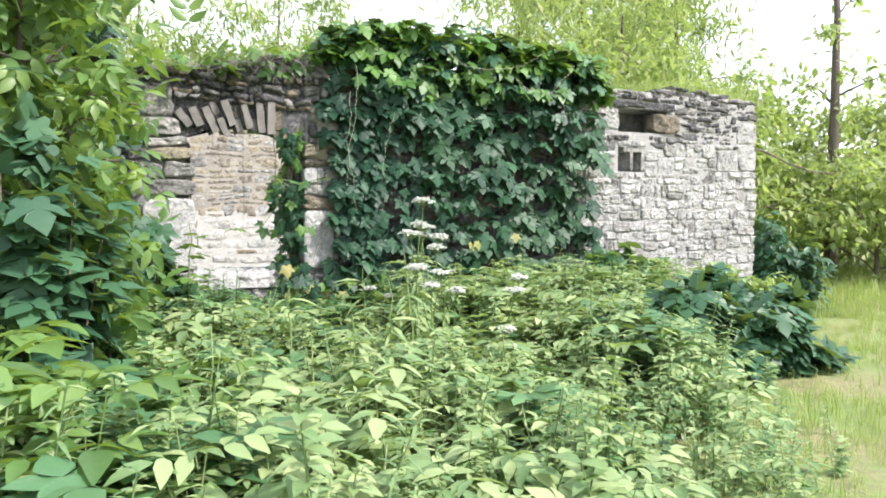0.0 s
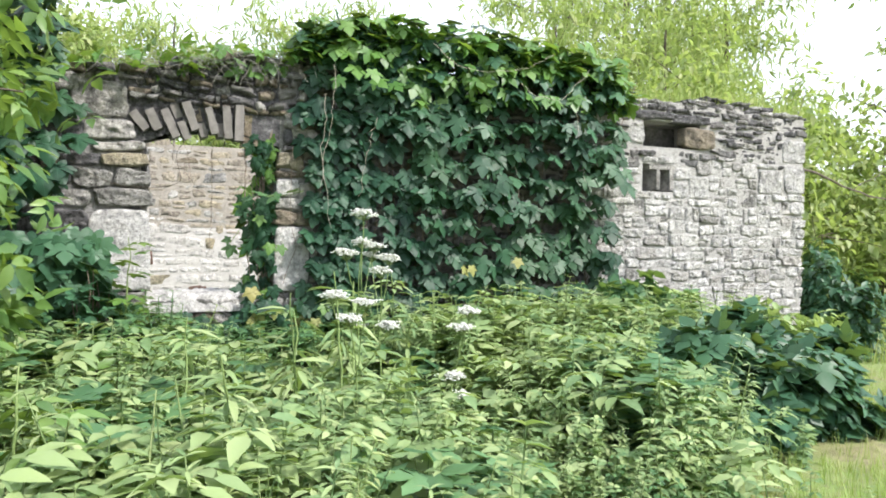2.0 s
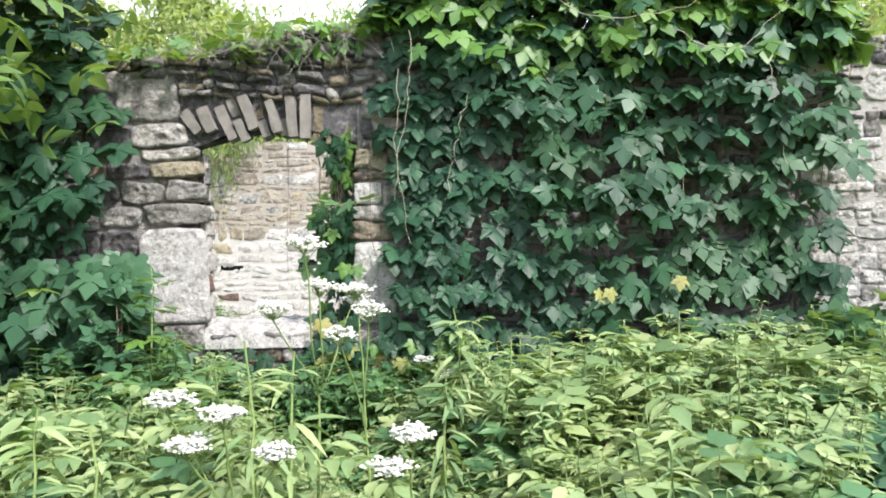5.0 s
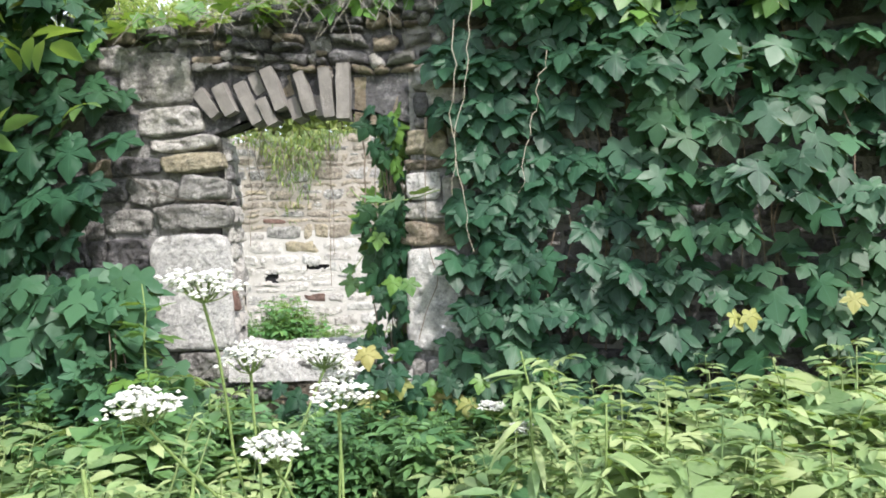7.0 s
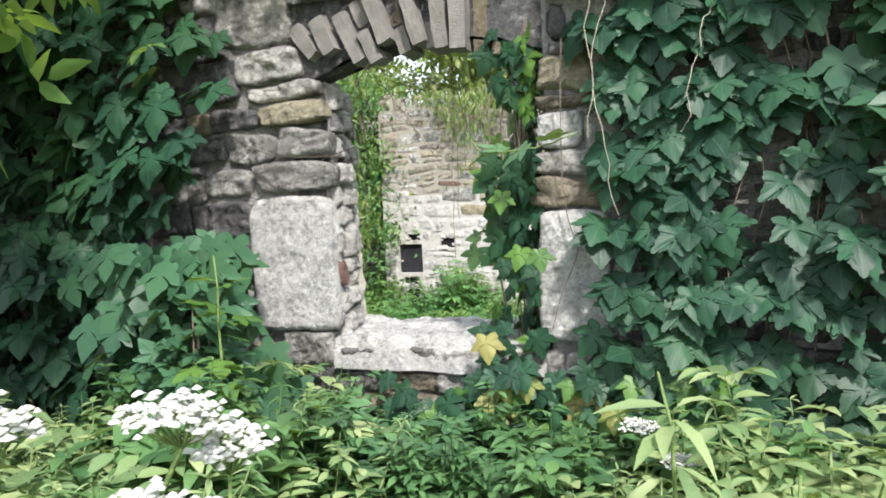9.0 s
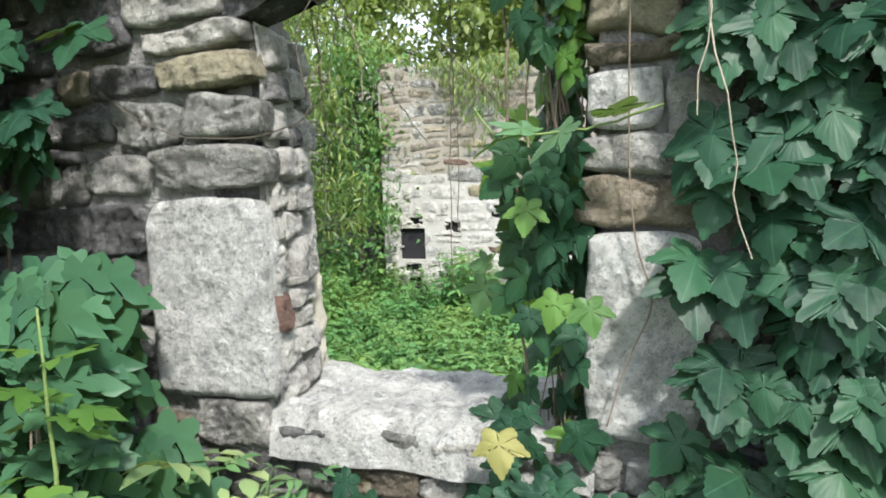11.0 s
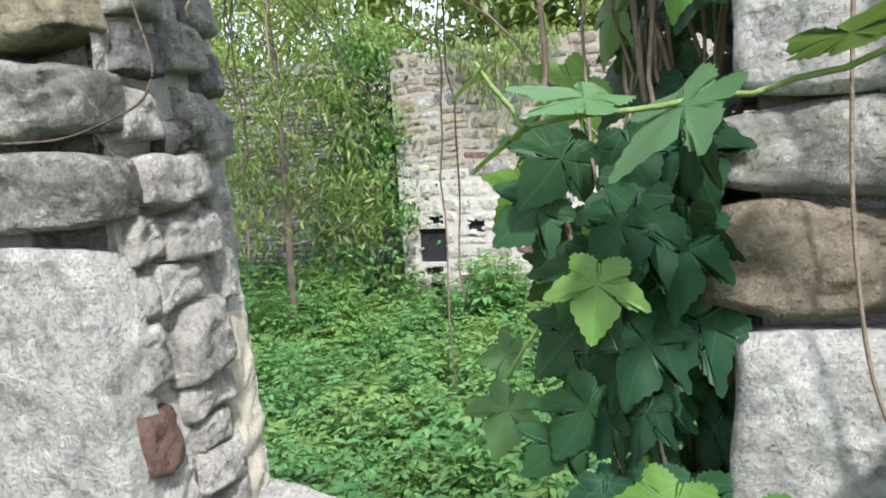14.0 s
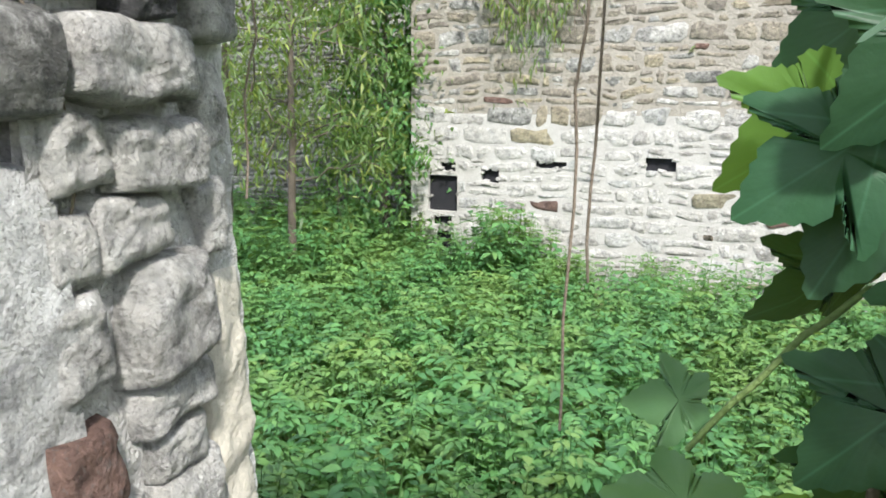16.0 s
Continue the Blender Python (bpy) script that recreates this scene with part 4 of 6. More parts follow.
def build_far_wall():
    wall = tagged(new("wall_far"), "tall ruined stone wall with limewash remains and small dark holes", "wall", kind="structure")
    bm = bmesh.new()
    upper = bmesh.new()
    xs = sorted({FAR_X, 6.5} | {a for h in HOLES for a in h[:2]})
    y0, y1 = FAR_Y + 0.05, FAR_Y + 0.6
    for a, b in zip(xs[:-1], xs[1:]):
        cuts = sorted((h[2], h[3]) for h in HOLES if h[0] < (a + b) / 2 < h[1])
        z = -1.6
        for c, d in cuts + [(None, None)]:
            e = c if c is not None else far_top((a + b) / 2) - 0.06
            if e > z:
                prism(bm, [(a, z), (b, z), (b, min(e, 1.3)), (a, min(e, 1.3))], y0, y1 - 0.1)
            if e > 1.3:
                prism(upper, [(a, 1.3), (b, 1.3), (b, e), (a, e)], y0, y1 - 0.1)
            z = d if d is not None else z
    part("wall_core", bm_mesh("wall_core", bm, M_MORTFAR), wall, "pale mortar core")
    part("wall_core", bm_mesh("wall_core", upper, M_TANMORT), wall, "grey mortar core of the upper wall")
    # added black sheet behind the wall: shade of the holes put into colour
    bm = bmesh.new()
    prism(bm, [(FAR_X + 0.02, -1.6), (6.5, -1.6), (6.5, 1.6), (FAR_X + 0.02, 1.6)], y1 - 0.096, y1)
    part("sooty_back", bm_mesh("sooty_back", bm, M_BLACK), wall, "black sheet standing for the shade inside the holes")
    # added black plate close behind each hole, so that it reads as unlit
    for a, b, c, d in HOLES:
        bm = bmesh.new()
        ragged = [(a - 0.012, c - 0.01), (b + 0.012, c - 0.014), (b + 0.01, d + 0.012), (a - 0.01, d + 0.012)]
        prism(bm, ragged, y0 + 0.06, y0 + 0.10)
        part("niche_back", bm_mesh("niche_back", bm, M_BLACK), wall, "black plate standing for the shade in a hole")
    rnd = random.Random(9)
    rects = courses((FAR_X, 6.4, -1.3, 3.3), HOLES, far_top, 0.09, 0.25, 0.15, 0.52, rnd)

    def pick(r):
        if r[0] < -0.55 < r[1] and -0.05 < r[2] < 0.14:
            return M_RED
        if rnd.random() < 0.03:
            return rnd.choice((M_RED, M_BROWN, M_OCHRE))
        if r[2] > 1.25 + 0.25 * math.sin(r[0] * 1.7):
            return rnd.choice((M_FARUP, M_FARUP, M_GREY))
        return rnd.choice((M_FARLO, M_FARLO, M_FARLO, M_FARLO, M_FARLO, M_RIGHT))
    rects.sort(key=lambda r: abs((r[0] + r[1]) / 2 + 0.9) + 0.2 * abs(r[2] - 0.9))
    for r in rects[:300]:
        lay_stone(wall, r, FAR_Y, pick(r), 0.14, rnd.uniform(-0.049, -0.042), gap=0.030, warp=0.06, bevel=0.004, rough=0.8)
    # broken stones that stand into the holes
    for a, b, c, d in HOLES:
        for k in range(5):
            w, h = rnd.uniform(0.05, 0.11), rnd.uniform(0.03, 0.06)
            side = k % 4
            x = rnd.uniform(a, b) if side < 2 else (a if side == 2 else b)
            z = (d if side == 0 else c) if side < 2 else rnd.uniform(c, d)
            lay_stone(wall, (x - w / 2, x + w / 2, z - h / 2, z + h / 2), FAR_Y, M_FARLO if k else M_RIGHT, 0.14, -0.046, gap=0.0, warp=0.03, bevel=0.006, rough=1.4, turn=0.0)
    groups = {}
    for r in rects[300:]:
        groups.setdefault(pick(r).name, []).append(r)
    for name, rs in sorted(groups.items()):
        V, F = joined_stones(rs, FAR_Y, rnd, 0.14, 0.030, -0.049, -0.042, 0.06, 0.004)
        part("stones", mesh_of("stones", V, F, bpy.data.materials[name]), wall, kind="stuff")
    # end of the wall, running back
    bm = bmesh.new()
    prism(bm, [(FAR_X - 0.02, -1.6), (FAR_X + 0.06, -1.6), (FAR_X + 0.06, far_top(FAR_X) - 0.1), (FAR_X - 0.02, far_top(FAR_X) - 0.1)], FAR_Y + 0.1, FAR_Y + 1.6)
    part("wall_end", bm_mesh("wall_end", bm, M_MORTAR), wall, "broken end of the wall")
    back = tagged(new("wall_back"), "lower grey stone wall behind the willow", "wall", kind="structure")
    bm = bmesh.new()
    prism(bm, [(-10, -1.6), (FAR_X, -1.6), (FAR_X, 3.1), (-6, 3.3), (-10, 3.2)], 16.15, 16.6)
    part("wall_core", bm_mesh("wall_core", bm, M_MORTAR), back, "grey mortar core")
    rects = rubble((-9.5, FAR_X, -1.3, 3.3), [(-6.0, -5.65, 0.5, 0.68)], lambda x: 3.15, 0.09, 0.22, 0.14, 0.45, rnd)
    V, F = joined_stones(rects, 16.1, rnd)
    part("stones", mesh_of("stones", V, F, M_GREY), back, kind="stuff")


# ---- vines ----
def vine_leaves(P, size, out=(0, -1, 0), rnd=rng, spreads=0.45):
    """Turns for leaves that hang down a wall and face out and up."""
    n = len(P)
    tip = np.array([0, 0, -0.9]) + rnd.normal(0, 0.32, (n, 3)) + np.array(out) * 0.5
    nor = np.array(out, float) * 0.9 + np.array([0, 0, 0.72]) + rnd.normal(0, spreads, (n, 3)) * 0.6
    return frames_of(tip, nor)


def curtain(n, x0, x1, z0, z1, y, thick, rnd):
    """Places over a wall face, deeper in the middle."""
    x = rnd.uniform(x0, x1, n)
    z = rnd.uniform(z0, z1, n)
    # leaves gather in drooping tiers
    z = z - 0.09 * np.sin(z * 2 * math.pi / 0.24 + 2.0 * np.sin(x * 2.3) + 1.1 * np.sin(x * 5.9)) * 0.55
    lump = 0.5 + 0.5 * np.sin(x * 3.1 + 1.3 * np.sin(z * 2.7)) * np.cos(z * 3.9 + x)
    edge = np.clip(np.minimum(x - x0, x1 - x) / 0.3, 0.15, 1)
    yy = y - thick * (0.25 + 0.75 * lump) * edge * rnd.uniform(0.25, 1.0, n)
    return np.stack([x, yy, z], 1)


def build_wall_vine():
    vine = thing("climbing_vine", "dense dark green vine hanging over the stone wall", "vine", at=(3.7, 6.0, 0.0))
    rnd = np.random.default_rng(3)

    def put(name, V, F, mt, label="", kind="stuff", T=None):
        o = part(name, mesh_of(name, V - np.array(vine.location), F, mt, True, T), vine, label, kind)
        return o
    # curtain with an uneven left edge at the window and a ragged right edge
    P = curtain(2350, 2.18, 5.35, 0.45, 2.85, 6.04, 0.34, rnd)
    keep = np.ones(len(P), bool)
    lim_l = 2.31 + 0.05 * np.sin(P[:, 2] * 5.0) + 0.06 * (P[:, 2] < 1.35) + 0.05 * rnd.normal(0, 1, len(P))
    lim_r = 5.15 + 0.18 * np.sin(P[:, 2] * 3.1) + 0.12 * rnd.normal(0, 1, len(P))
    top = np.interp(P[:, 0], [2.2, 2.5, 3.6, 4.8, 5.3], [2.65, 2.85, 2.87, 2.78, 2.5])
    keep &= (P[:, 0] > lim_l) & (P[:, 0] < lim_r) & (P[:, 2] < top)
    gap = np.sin(P[:, 0] * 4.3 + 2.1 * np.sin(P[:, 2] * 3.7)) * np.cos(P[:, 2] * 6.1 + 1.7 * np.sin(P[:, 0] * 2.9))
    keep &= (gap < 0.35) | (rnd.random(len(P)) < 0.3)
    P = P[keep]
    P[:, 1] += (6.04 - P[:, 1]) * np.interp(P[:, 0], [2.35, 2.65, 3.15], [0.85, 0.6, 0.0])
    close = P[:, 0] < 3.3
    for sel, tpl in ((close, LEAF_NEAR), (~close, LEAF_V)):
        V, F, T = spread(tpl, P[sel], vine_leaves(P[sel], 0, rnd=rnd), rnd.uniform(0.075, 0.150, int(sel.sum())), local=True)
        put("leaves", V, F, M_VINE, T=T)
    P = curtain(85, 2.95, 5.3, 1.5, 2.88, 6.0, 0.34, rnd)
    P = P[P[:, 2] < np.interp(P[:, 0], [2.2, 2.5, 3.6, 4.8, 5.3], [2.6, 2.85, 2.9, 2.8, 2.5])]
    P[:, 1] -= 0.04
    V, F, T = spread(LEAF_V, P, vine_leaves(P, 0, rnd=rnd), rnd.uniform(0.08, 0.14, len(P)), local=True)
    put("young_leaves", V, F, M_BRAMBLE, "lighter young vine leaves", T=T)
    # lighter leaf colour high on the curtain stands for sun on it
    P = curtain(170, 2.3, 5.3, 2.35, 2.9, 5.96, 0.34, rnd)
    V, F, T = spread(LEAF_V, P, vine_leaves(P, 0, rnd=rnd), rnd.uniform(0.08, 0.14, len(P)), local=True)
    put("young_leaves", V, F, M_VINELT, "young leaves near the wall head, coloured lighter as if sunlit", T=T)
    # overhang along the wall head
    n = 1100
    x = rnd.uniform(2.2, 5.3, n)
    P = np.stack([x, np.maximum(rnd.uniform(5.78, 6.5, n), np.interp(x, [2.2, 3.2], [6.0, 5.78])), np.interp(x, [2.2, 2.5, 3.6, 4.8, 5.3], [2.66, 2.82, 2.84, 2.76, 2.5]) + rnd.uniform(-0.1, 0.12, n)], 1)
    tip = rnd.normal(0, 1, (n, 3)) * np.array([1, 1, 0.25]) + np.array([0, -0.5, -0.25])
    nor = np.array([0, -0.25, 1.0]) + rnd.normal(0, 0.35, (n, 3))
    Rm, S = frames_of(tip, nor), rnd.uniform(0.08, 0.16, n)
    # most of the overhang takes the lighter colour, as sunlight painted in
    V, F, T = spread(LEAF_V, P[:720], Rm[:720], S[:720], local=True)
    put("top_leaves", V, F, M_VINELT, "vine leaves over the wall head, coloured lighter as if sunlit", T=T)
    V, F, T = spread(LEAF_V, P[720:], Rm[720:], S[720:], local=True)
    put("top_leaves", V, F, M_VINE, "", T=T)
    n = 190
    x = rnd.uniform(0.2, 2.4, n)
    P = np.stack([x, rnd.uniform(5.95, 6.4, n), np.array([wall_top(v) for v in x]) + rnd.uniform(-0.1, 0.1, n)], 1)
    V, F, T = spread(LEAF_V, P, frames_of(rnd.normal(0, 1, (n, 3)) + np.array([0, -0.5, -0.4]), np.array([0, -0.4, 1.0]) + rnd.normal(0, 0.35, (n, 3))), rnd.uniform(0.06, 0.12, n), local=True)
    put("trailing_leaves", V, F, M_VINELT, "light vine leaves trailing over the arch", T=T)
    # stems and hanging runners
    for k in range(26):
        x = rnd.uniform(2.4, 5.1)
        V, F = tube(wander((x, 6.05, 0.1), (x + rnd.normal(0, 0.3), 6.02, 2.7), 16, 0.025, rnd), rnd.uniform(0.002, 0.004), 5)
        put("stem", V, F, M_TWIG, "", "")
    for a, b, sag in (((2.35, 5.70, 2.25), (2.42, 5.70, 1.25), -0.02), ((2.75, 5.66, 2.1), (2.62, 5.66, 1.5), 0.0), ((3.2, 5.62, 2.72), (4.3, 5.62, 2.75), 0.22), ((4.0, 5.7, 2.5), (4.7, 5.7, 2.68), 0.2),
                      ((4.6, 5.75, 2.4), (4.72, 5.75, 1.7), 0.0), ((2.45, 5.72, 2.5), (2.33, 5.7, 1.5), 0.0)):
        V, F = tube(wander(a, b, 18, 0.012, rnd, sag), np.linspace(0.0024, 0.0014, 18), 5)
        put("runner", V, F, M_PALESTEM, "pale bare runner", "")
    ys = [(3.53, 5.72, 0.95), (3.60, 5.71, 0.96), (4.05, 5.74, 1.02)]
    for k, at in enumerate(ys):
        m = Matrix.Translation(Vector(at) - vine.location) @ Matrix(frames_of(np.array([[0.6 - 0.4 * k, -0.3, -1.0]]), np.array([[0.6 - 0.3 * k, -1, 0.9]]))[0].tolist()).to_4x4() @ Matrix.Scale(0.072, 4)
        part("yellow_leaf", mesh_of("yellow_leaf", *LEAF_NEAR[k % 3], M_YELLOW, True, LEAF_NEAR[k % 3][0]), vine, "yellowed vine leaf", m=m)


def build_left_vine():
    vine = thing("wall_creeper", "dark creeper covering the stones beside the window", "vine", at=(-0.4, 6.0, 0.0))
    rnd = np.random.default_rng(13)
    P = curtain(2900, -4.5, 0.75, 0.2, 3.05, 6.04, 0.4, rnd)
    P = P[P[:, 2] < 3.0 - 0.6 * np.clip(P[:, 0] + 0.4, 0, 1) + 0.12 * rnd.normal(0, 1, len(P))]
    lim = 0.42 + 0.22 * np.sin(P[:, 2] * 2.6 + 2.6) + 0.1 * rnd.normal(0, 1, len(P)) + 0.25 * (P[:, 2] < 1.15)
    P = P[P[:, 0] < lim]
    V, F, T = spread(LEAF_NEAR, P, vine_leaves(P, 0, rnd=rnd), rnd.uniform(0.09, 0.17, len(P)), local=True)
    part("leaves", mesh_of("leaves", V - np.array(vine.location), F, M_VINE, True, T), vine, kind="stuff")
    for x in rnd.uniform(-3, 0.4, 14):
        V, F = tube(wander((x, 6.03, 0.05), (x + rnd.normal(0, .4), 6.0, 2.4), 14, 0.03, rnd), 0.006, 5)
        part("stem", mesh_of("stem", V - np.array(vine.location), F, M_TWIG), vine)
    n = 900
    x = rnd.uniform(-4, 0.55, n)
    P = np.stack([x, rnd.uniform(5.8, 6.5, n), 2.74 - 0.2 * np.clip(x + 0.4, 0, 1) + rnd.uniform(-0.15, 0.42, n)], 1)
    V, F, T = spread(LEAF_V, P, frames_of(rnd.normal(0, 1, (n, 3)) * np.array([1, 1, 0.3]) + np.array([0, -0.6, -0.5]), np.array([0, -0.4, 1.0]) + rnd.normal(0, 0.4, (n, 3))), rnd.uniform(0.09, 0.16, n), local=True)
    part("top_leaves", mesh_of("top_leaves", V - np.array(vine.location), F, M_VINE, True, T), vine, kind="stuff")
    # low blueish leaves before the pale block
    n = 260
    P = np.stack([rnd.normal(0.62, 0.25, n), rnd.uniform(5.65, 6.0, n), rnd.uniform(0.45, 1.2, n)], 1)
    P = P[(P[:, 0] < 0.85 + 0.25 * (P[:, 2] < 0.78))]
    V, F, T = spread(LEAF_V, P, vine_leaves(P, 0, rnd=rnd), rnd.uniform(0.09, 0.16, len(P)), local=True)
    part("low_leaves", mesh_of("low_leaves", V - np.array(vine.location), F, M_BRAMBLE, True, T), vine, kind="stuff")


def build_far_creeper():
    vine = thing("hanging_creeper", "light green creeper hanging over the far wall", "vine", at=(-0.9, FAR_Y - 0.1, 2.6))
    rnd = np.random.default_rng(33)
    n = 900
    x = rnd.normal(-0.9, 0.45, n)
    P = np.stack([x, rnd.uniform(FAR_Y - 0.3, FAR_Y + 0.05, n), 3.0 - np.abs(rnd.normal(0, 0.55, n)) * np.exp(-((x + 0.9) / 0.6) ** 2)], 1) - np.array(vine.location)
    V, F = spread(LEAF_N, P, vine_leaves(P, 0, rnd=rnd), rnd.uniform(0.07, 0.13, n))
    part("leaves", mesh_of("leaves", V, F, M_WILLOW), vine, kind="stuff")
    for k in range(7):
        a = (rnd.normal(0, 0.4), 0.05, 0.4)
        V, F = tube(wander(a, (a[0] + rnd.normal(0, .2), -0.05, rnd.uniform(-0.5, 0.1)), 8, 0.02, rnd), 0.005, 4)
        part("stem", mesh_of("stem", V, F, M_TWIG), vine)


def build_window_vine():
    """The vine that hangs down the right side of the window opening."""
    vine = thing("window_vine", "vine hanging down one side of the window opening, leaves coloured dark as if backlit", "vine", at=(2.0, 6.15, 0.0))
    rnd = np.random.default_rng(23)
    loc = np.array(vine.location)
    meshes = [mesh_of("leaf", *t, M_VINE, True, t[0]) for t in LEAF_NEAR]
    meshes_l = [mesh_of("leaf", *t, M_VINELT, True, t[0]) for t in LEAF_NEAR]
    for k in range(20):
        x = 2.0 + rnd.uniform(-0.12, 0.06)
        V, F = tube(wander((x, 6.20 + rnd.uniform(-.03, .08), 0.62), (x + rnd.uniform(-.08, .06), 6.24, 1.92), 18, 0.010, rnd) - loc, rnd.uniform(0.002, 0.0045), 5)
        part("stem", mesh_of("stem", V, F, M_TWIG), vine)
    meshes_s = [mesh_of("leaf", *LEAF_NEAR[2], M_HOP, True, LEAF_NEAR[2][0])]
    n = 165
    for k in range(n):
        z = rnd.uniform(0.55, 1.98)
        w = np.interp(z, [0.55, 0.8, 1.2, 1.6, 1.95], [0.36, 0.24, 0.13, 0.13, 0.19])
        x = 2.06 - rnd.uniform(0, 1) ** 1.3 * w
        y = 6.14 + 0.05 * (z > 1.0) + rnd.uniform(-0.10, 0.14)
        tip = np.array([[rnd.normal(-0.35, 0.35), rnd.normal(-0.2, 0.3), -1.0]])
        nor = np.array([[rnd.normal(-0.4, 0.5), -0.8, rnd.uniform(0.1, 0.8)]])
        s = rnd.uniform(0.055, 0.10)
        m = Matrix.Translation(Vector((x, y, z)) - vine.location) @ Matrix(frames_of(tip, nor)[0].tolist()).to_4x4() @ Matrix.Scale(s, 4)
        # mostly the dark leaf colour, in place of the shade of a backlit vine
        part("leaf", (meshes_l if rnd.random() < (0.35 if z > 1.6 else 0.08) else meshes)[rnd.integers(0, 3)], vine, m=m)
    for at, s in (((1.87, 5.98, 0.78), 0.09), ((2.03, 5.94, 0.64), 0.085)):
        m = Matrix.Translation(Vector(at) - vine.location) @ Matrix(frames_of(np.array([[0.1, -0.3, -1.0]]), np.array([[0.0, -1, 0.4]]))[0].tolist()).to_4x4() @ Matrix.Scale(s, 4)
        part("yellow_leaf", mesh_of("yellow_leaf", *LEAF_NEAR[1], M_YELLOW, True, LEAF_NEAR[1][0]), vine, "yellowed vine leaf", m=m)
    meshes_y = mesh_of("leaf", *LEAF_NEAR[0], M_YELLOW, True, LEAF_NEAR[0][0])
    for k in range(190):
        x = rnd.uniform(1.40, 2.75)
        z = rnd.uniform(0.22, 0.60 + 0.08 * (x > 1.75))
        y = rnd.uniform(5.93, 6.06)
        s = rnd.uniform(0.065, 0.105)
        m = Matrix.Translation(Vector((x, y, z)) - vine.location) @ Matrix(frames_of(np.array([[rnd.normal(0, 0.45), -0.5, -0.9]]), np.array([[rnd.normal(0, 0.35), -0.8, rnd.uniform(0.3, 1.0)]]))[0].tolist()).to_4x4() @ Matrix.Scale(s, 4)
        q = rnd.random()
        part("leaf", meshes_y if q < 0.10 else (meshes_l if q < 0.45 else meshes)[rnd.integers(0, 3)], vine, m=m)
    # shoot that reaches into the opening
    V, F = tube(np.concatenate([wander((2.26, 5.94, 1.54), (1.88, 6.0, 1.485), 12, 0.004, rnd, 0.015), wander((1.87, 6.01, 1.488), (1.79, 6.12, 1.57), 6, 0.002, rnd)]) - loc, 0.003, 5)
    part("shoot", mesh_of("shoot", V, F, M_STEM), vine, "thin green shoot")
    for at, tip, size in (((1.97, 5.985, 1.50), (-0.8, 0.1, 0.25), 0.09), ((2.06, 5.97, 1.51), (-0.6, -0.2, -0.5), 0.10), ((2.15, 5.96, 1.525), (0.3, -0.5, 0.2), 0.09), ((1.88, 6.0, 1.485), (-1, 0.3, -0.6), 0.07), ((1.80, 6.11, 1.56), (-1, 0.2, -0.7), 0.05)):
        m = Matrix.Translation(Vector(at) - vine.location) @ Matrix(frames_of(np.array([tip], float), np.array([[0.0, -0.25, 1.0]]))[0].tolist()).to_4x4() @ Matrix.Scale(size, 4)
        part("leaf", meshes_s[0], vine, "pale green leaf on the shoot", m=m)
    for x, y, z, size, side, light in ((1.80, 6.17, 1.40, 0.085, -1.0, 0), (1.84, 6.14, 1.47, 0.09, -0.6, 0), (1.87, 6.12, 1.33, 0.09, -0.3, 0), (1.84, 6.15, 1.24, 0.085, -0.7, 0), (1.86, 6.12, 1.16, 0.09, -0.4, 0),
                                       (1.83, 6.12, 1.10, 0.08, -0.8, 0), (1.90, 6.10, 1.05, 0.095, 0.1, 0), (1.85, 6.2, 1.55, 0.08, -0.9, 1), (1.91, 6.12, 1.42, 0.09, 0.0, 0), (1.90, 6.14, 1.24, 0.09, -0.2, 0),
                                       (1.81, 6.24, 1.49, 0.085, -0.9, 0), (1.78, 6.22, 1.42, 0.085, -0.7, 1), (1.82, 6.20, 1.38, 0.09, -0.4, 0), (1.81, 6.27, 1.30, 0.08, -0.8, 0), (1.84, 6.24, 1.17, 0.085, -0.3, 0), (1.83, 6.28, 1.08, 0.08, -0.6, 1)):
        m = Matrix.Translation(Vector((x + 0.05, y + 0.04, z)) - vine.location) @ Matrix(frames_of(np.array([[side, -0.15, -0.75]]), np.array([[0.55 + 0.5 * math.sin(40 * z), -0.7, 0.35 + 0.4 * math.cos(55 * z)]]))[0].tolist()).to_4x4() @ Matrix.Scale(size, 4)
        part("leaf", (meshes_l if light else meshes)[int(x * 100) % 3], vine, m=m)
    # a light shoot low in the opening, with its leaves
    V, F = tube(np.concatenate([wander((2.02, 6.2, 1.32), (1.86, 6.26, 1.285), 6, 0.002, rnd), wander((1.85, 6.265, 1.275), (1.745, 6.30, 1.12), 8, 0.003, rnd, -0.01)]) - loc, 0.003, 5)
    part("shoot", mesh_of("shoot", V, F, M_STEM), vine, "thin green shoot")
    for x, y, z, size, tip, light in ((1.755, 6.29, 1.10, 0.085, (-0.3, -0.3, -1.0), 2), (1.75, 6.34, 1.15, 0.06, (-1.0, 0.1, -0.2), 2), (1.94, 6.05, 1.335, 0.070, (-0.1, -0.3, -1.0), 1), (2.02, 6.0, 1.12, 0.075, (-0.3, -0.3, -1.0), 1), (2.09, 5.99, 1.11, 0.07, (0.2, -0.3, -1.0), 1)):
        m = Matrix.Translation(Vector((x, y, z)) - vine.location) @ Matrix(frames_of(np.array([tip], float), np.array([[0.1, -0.7, 0.6]]))[0].tolist()).to_4x4() @ Matrix.Scale(size, 4)
        part("leaf", meshes_s[0] if light == 2 else meshes_l[int(x * 100) % 3], vine, "light green leaf on the low shoot", m=m)
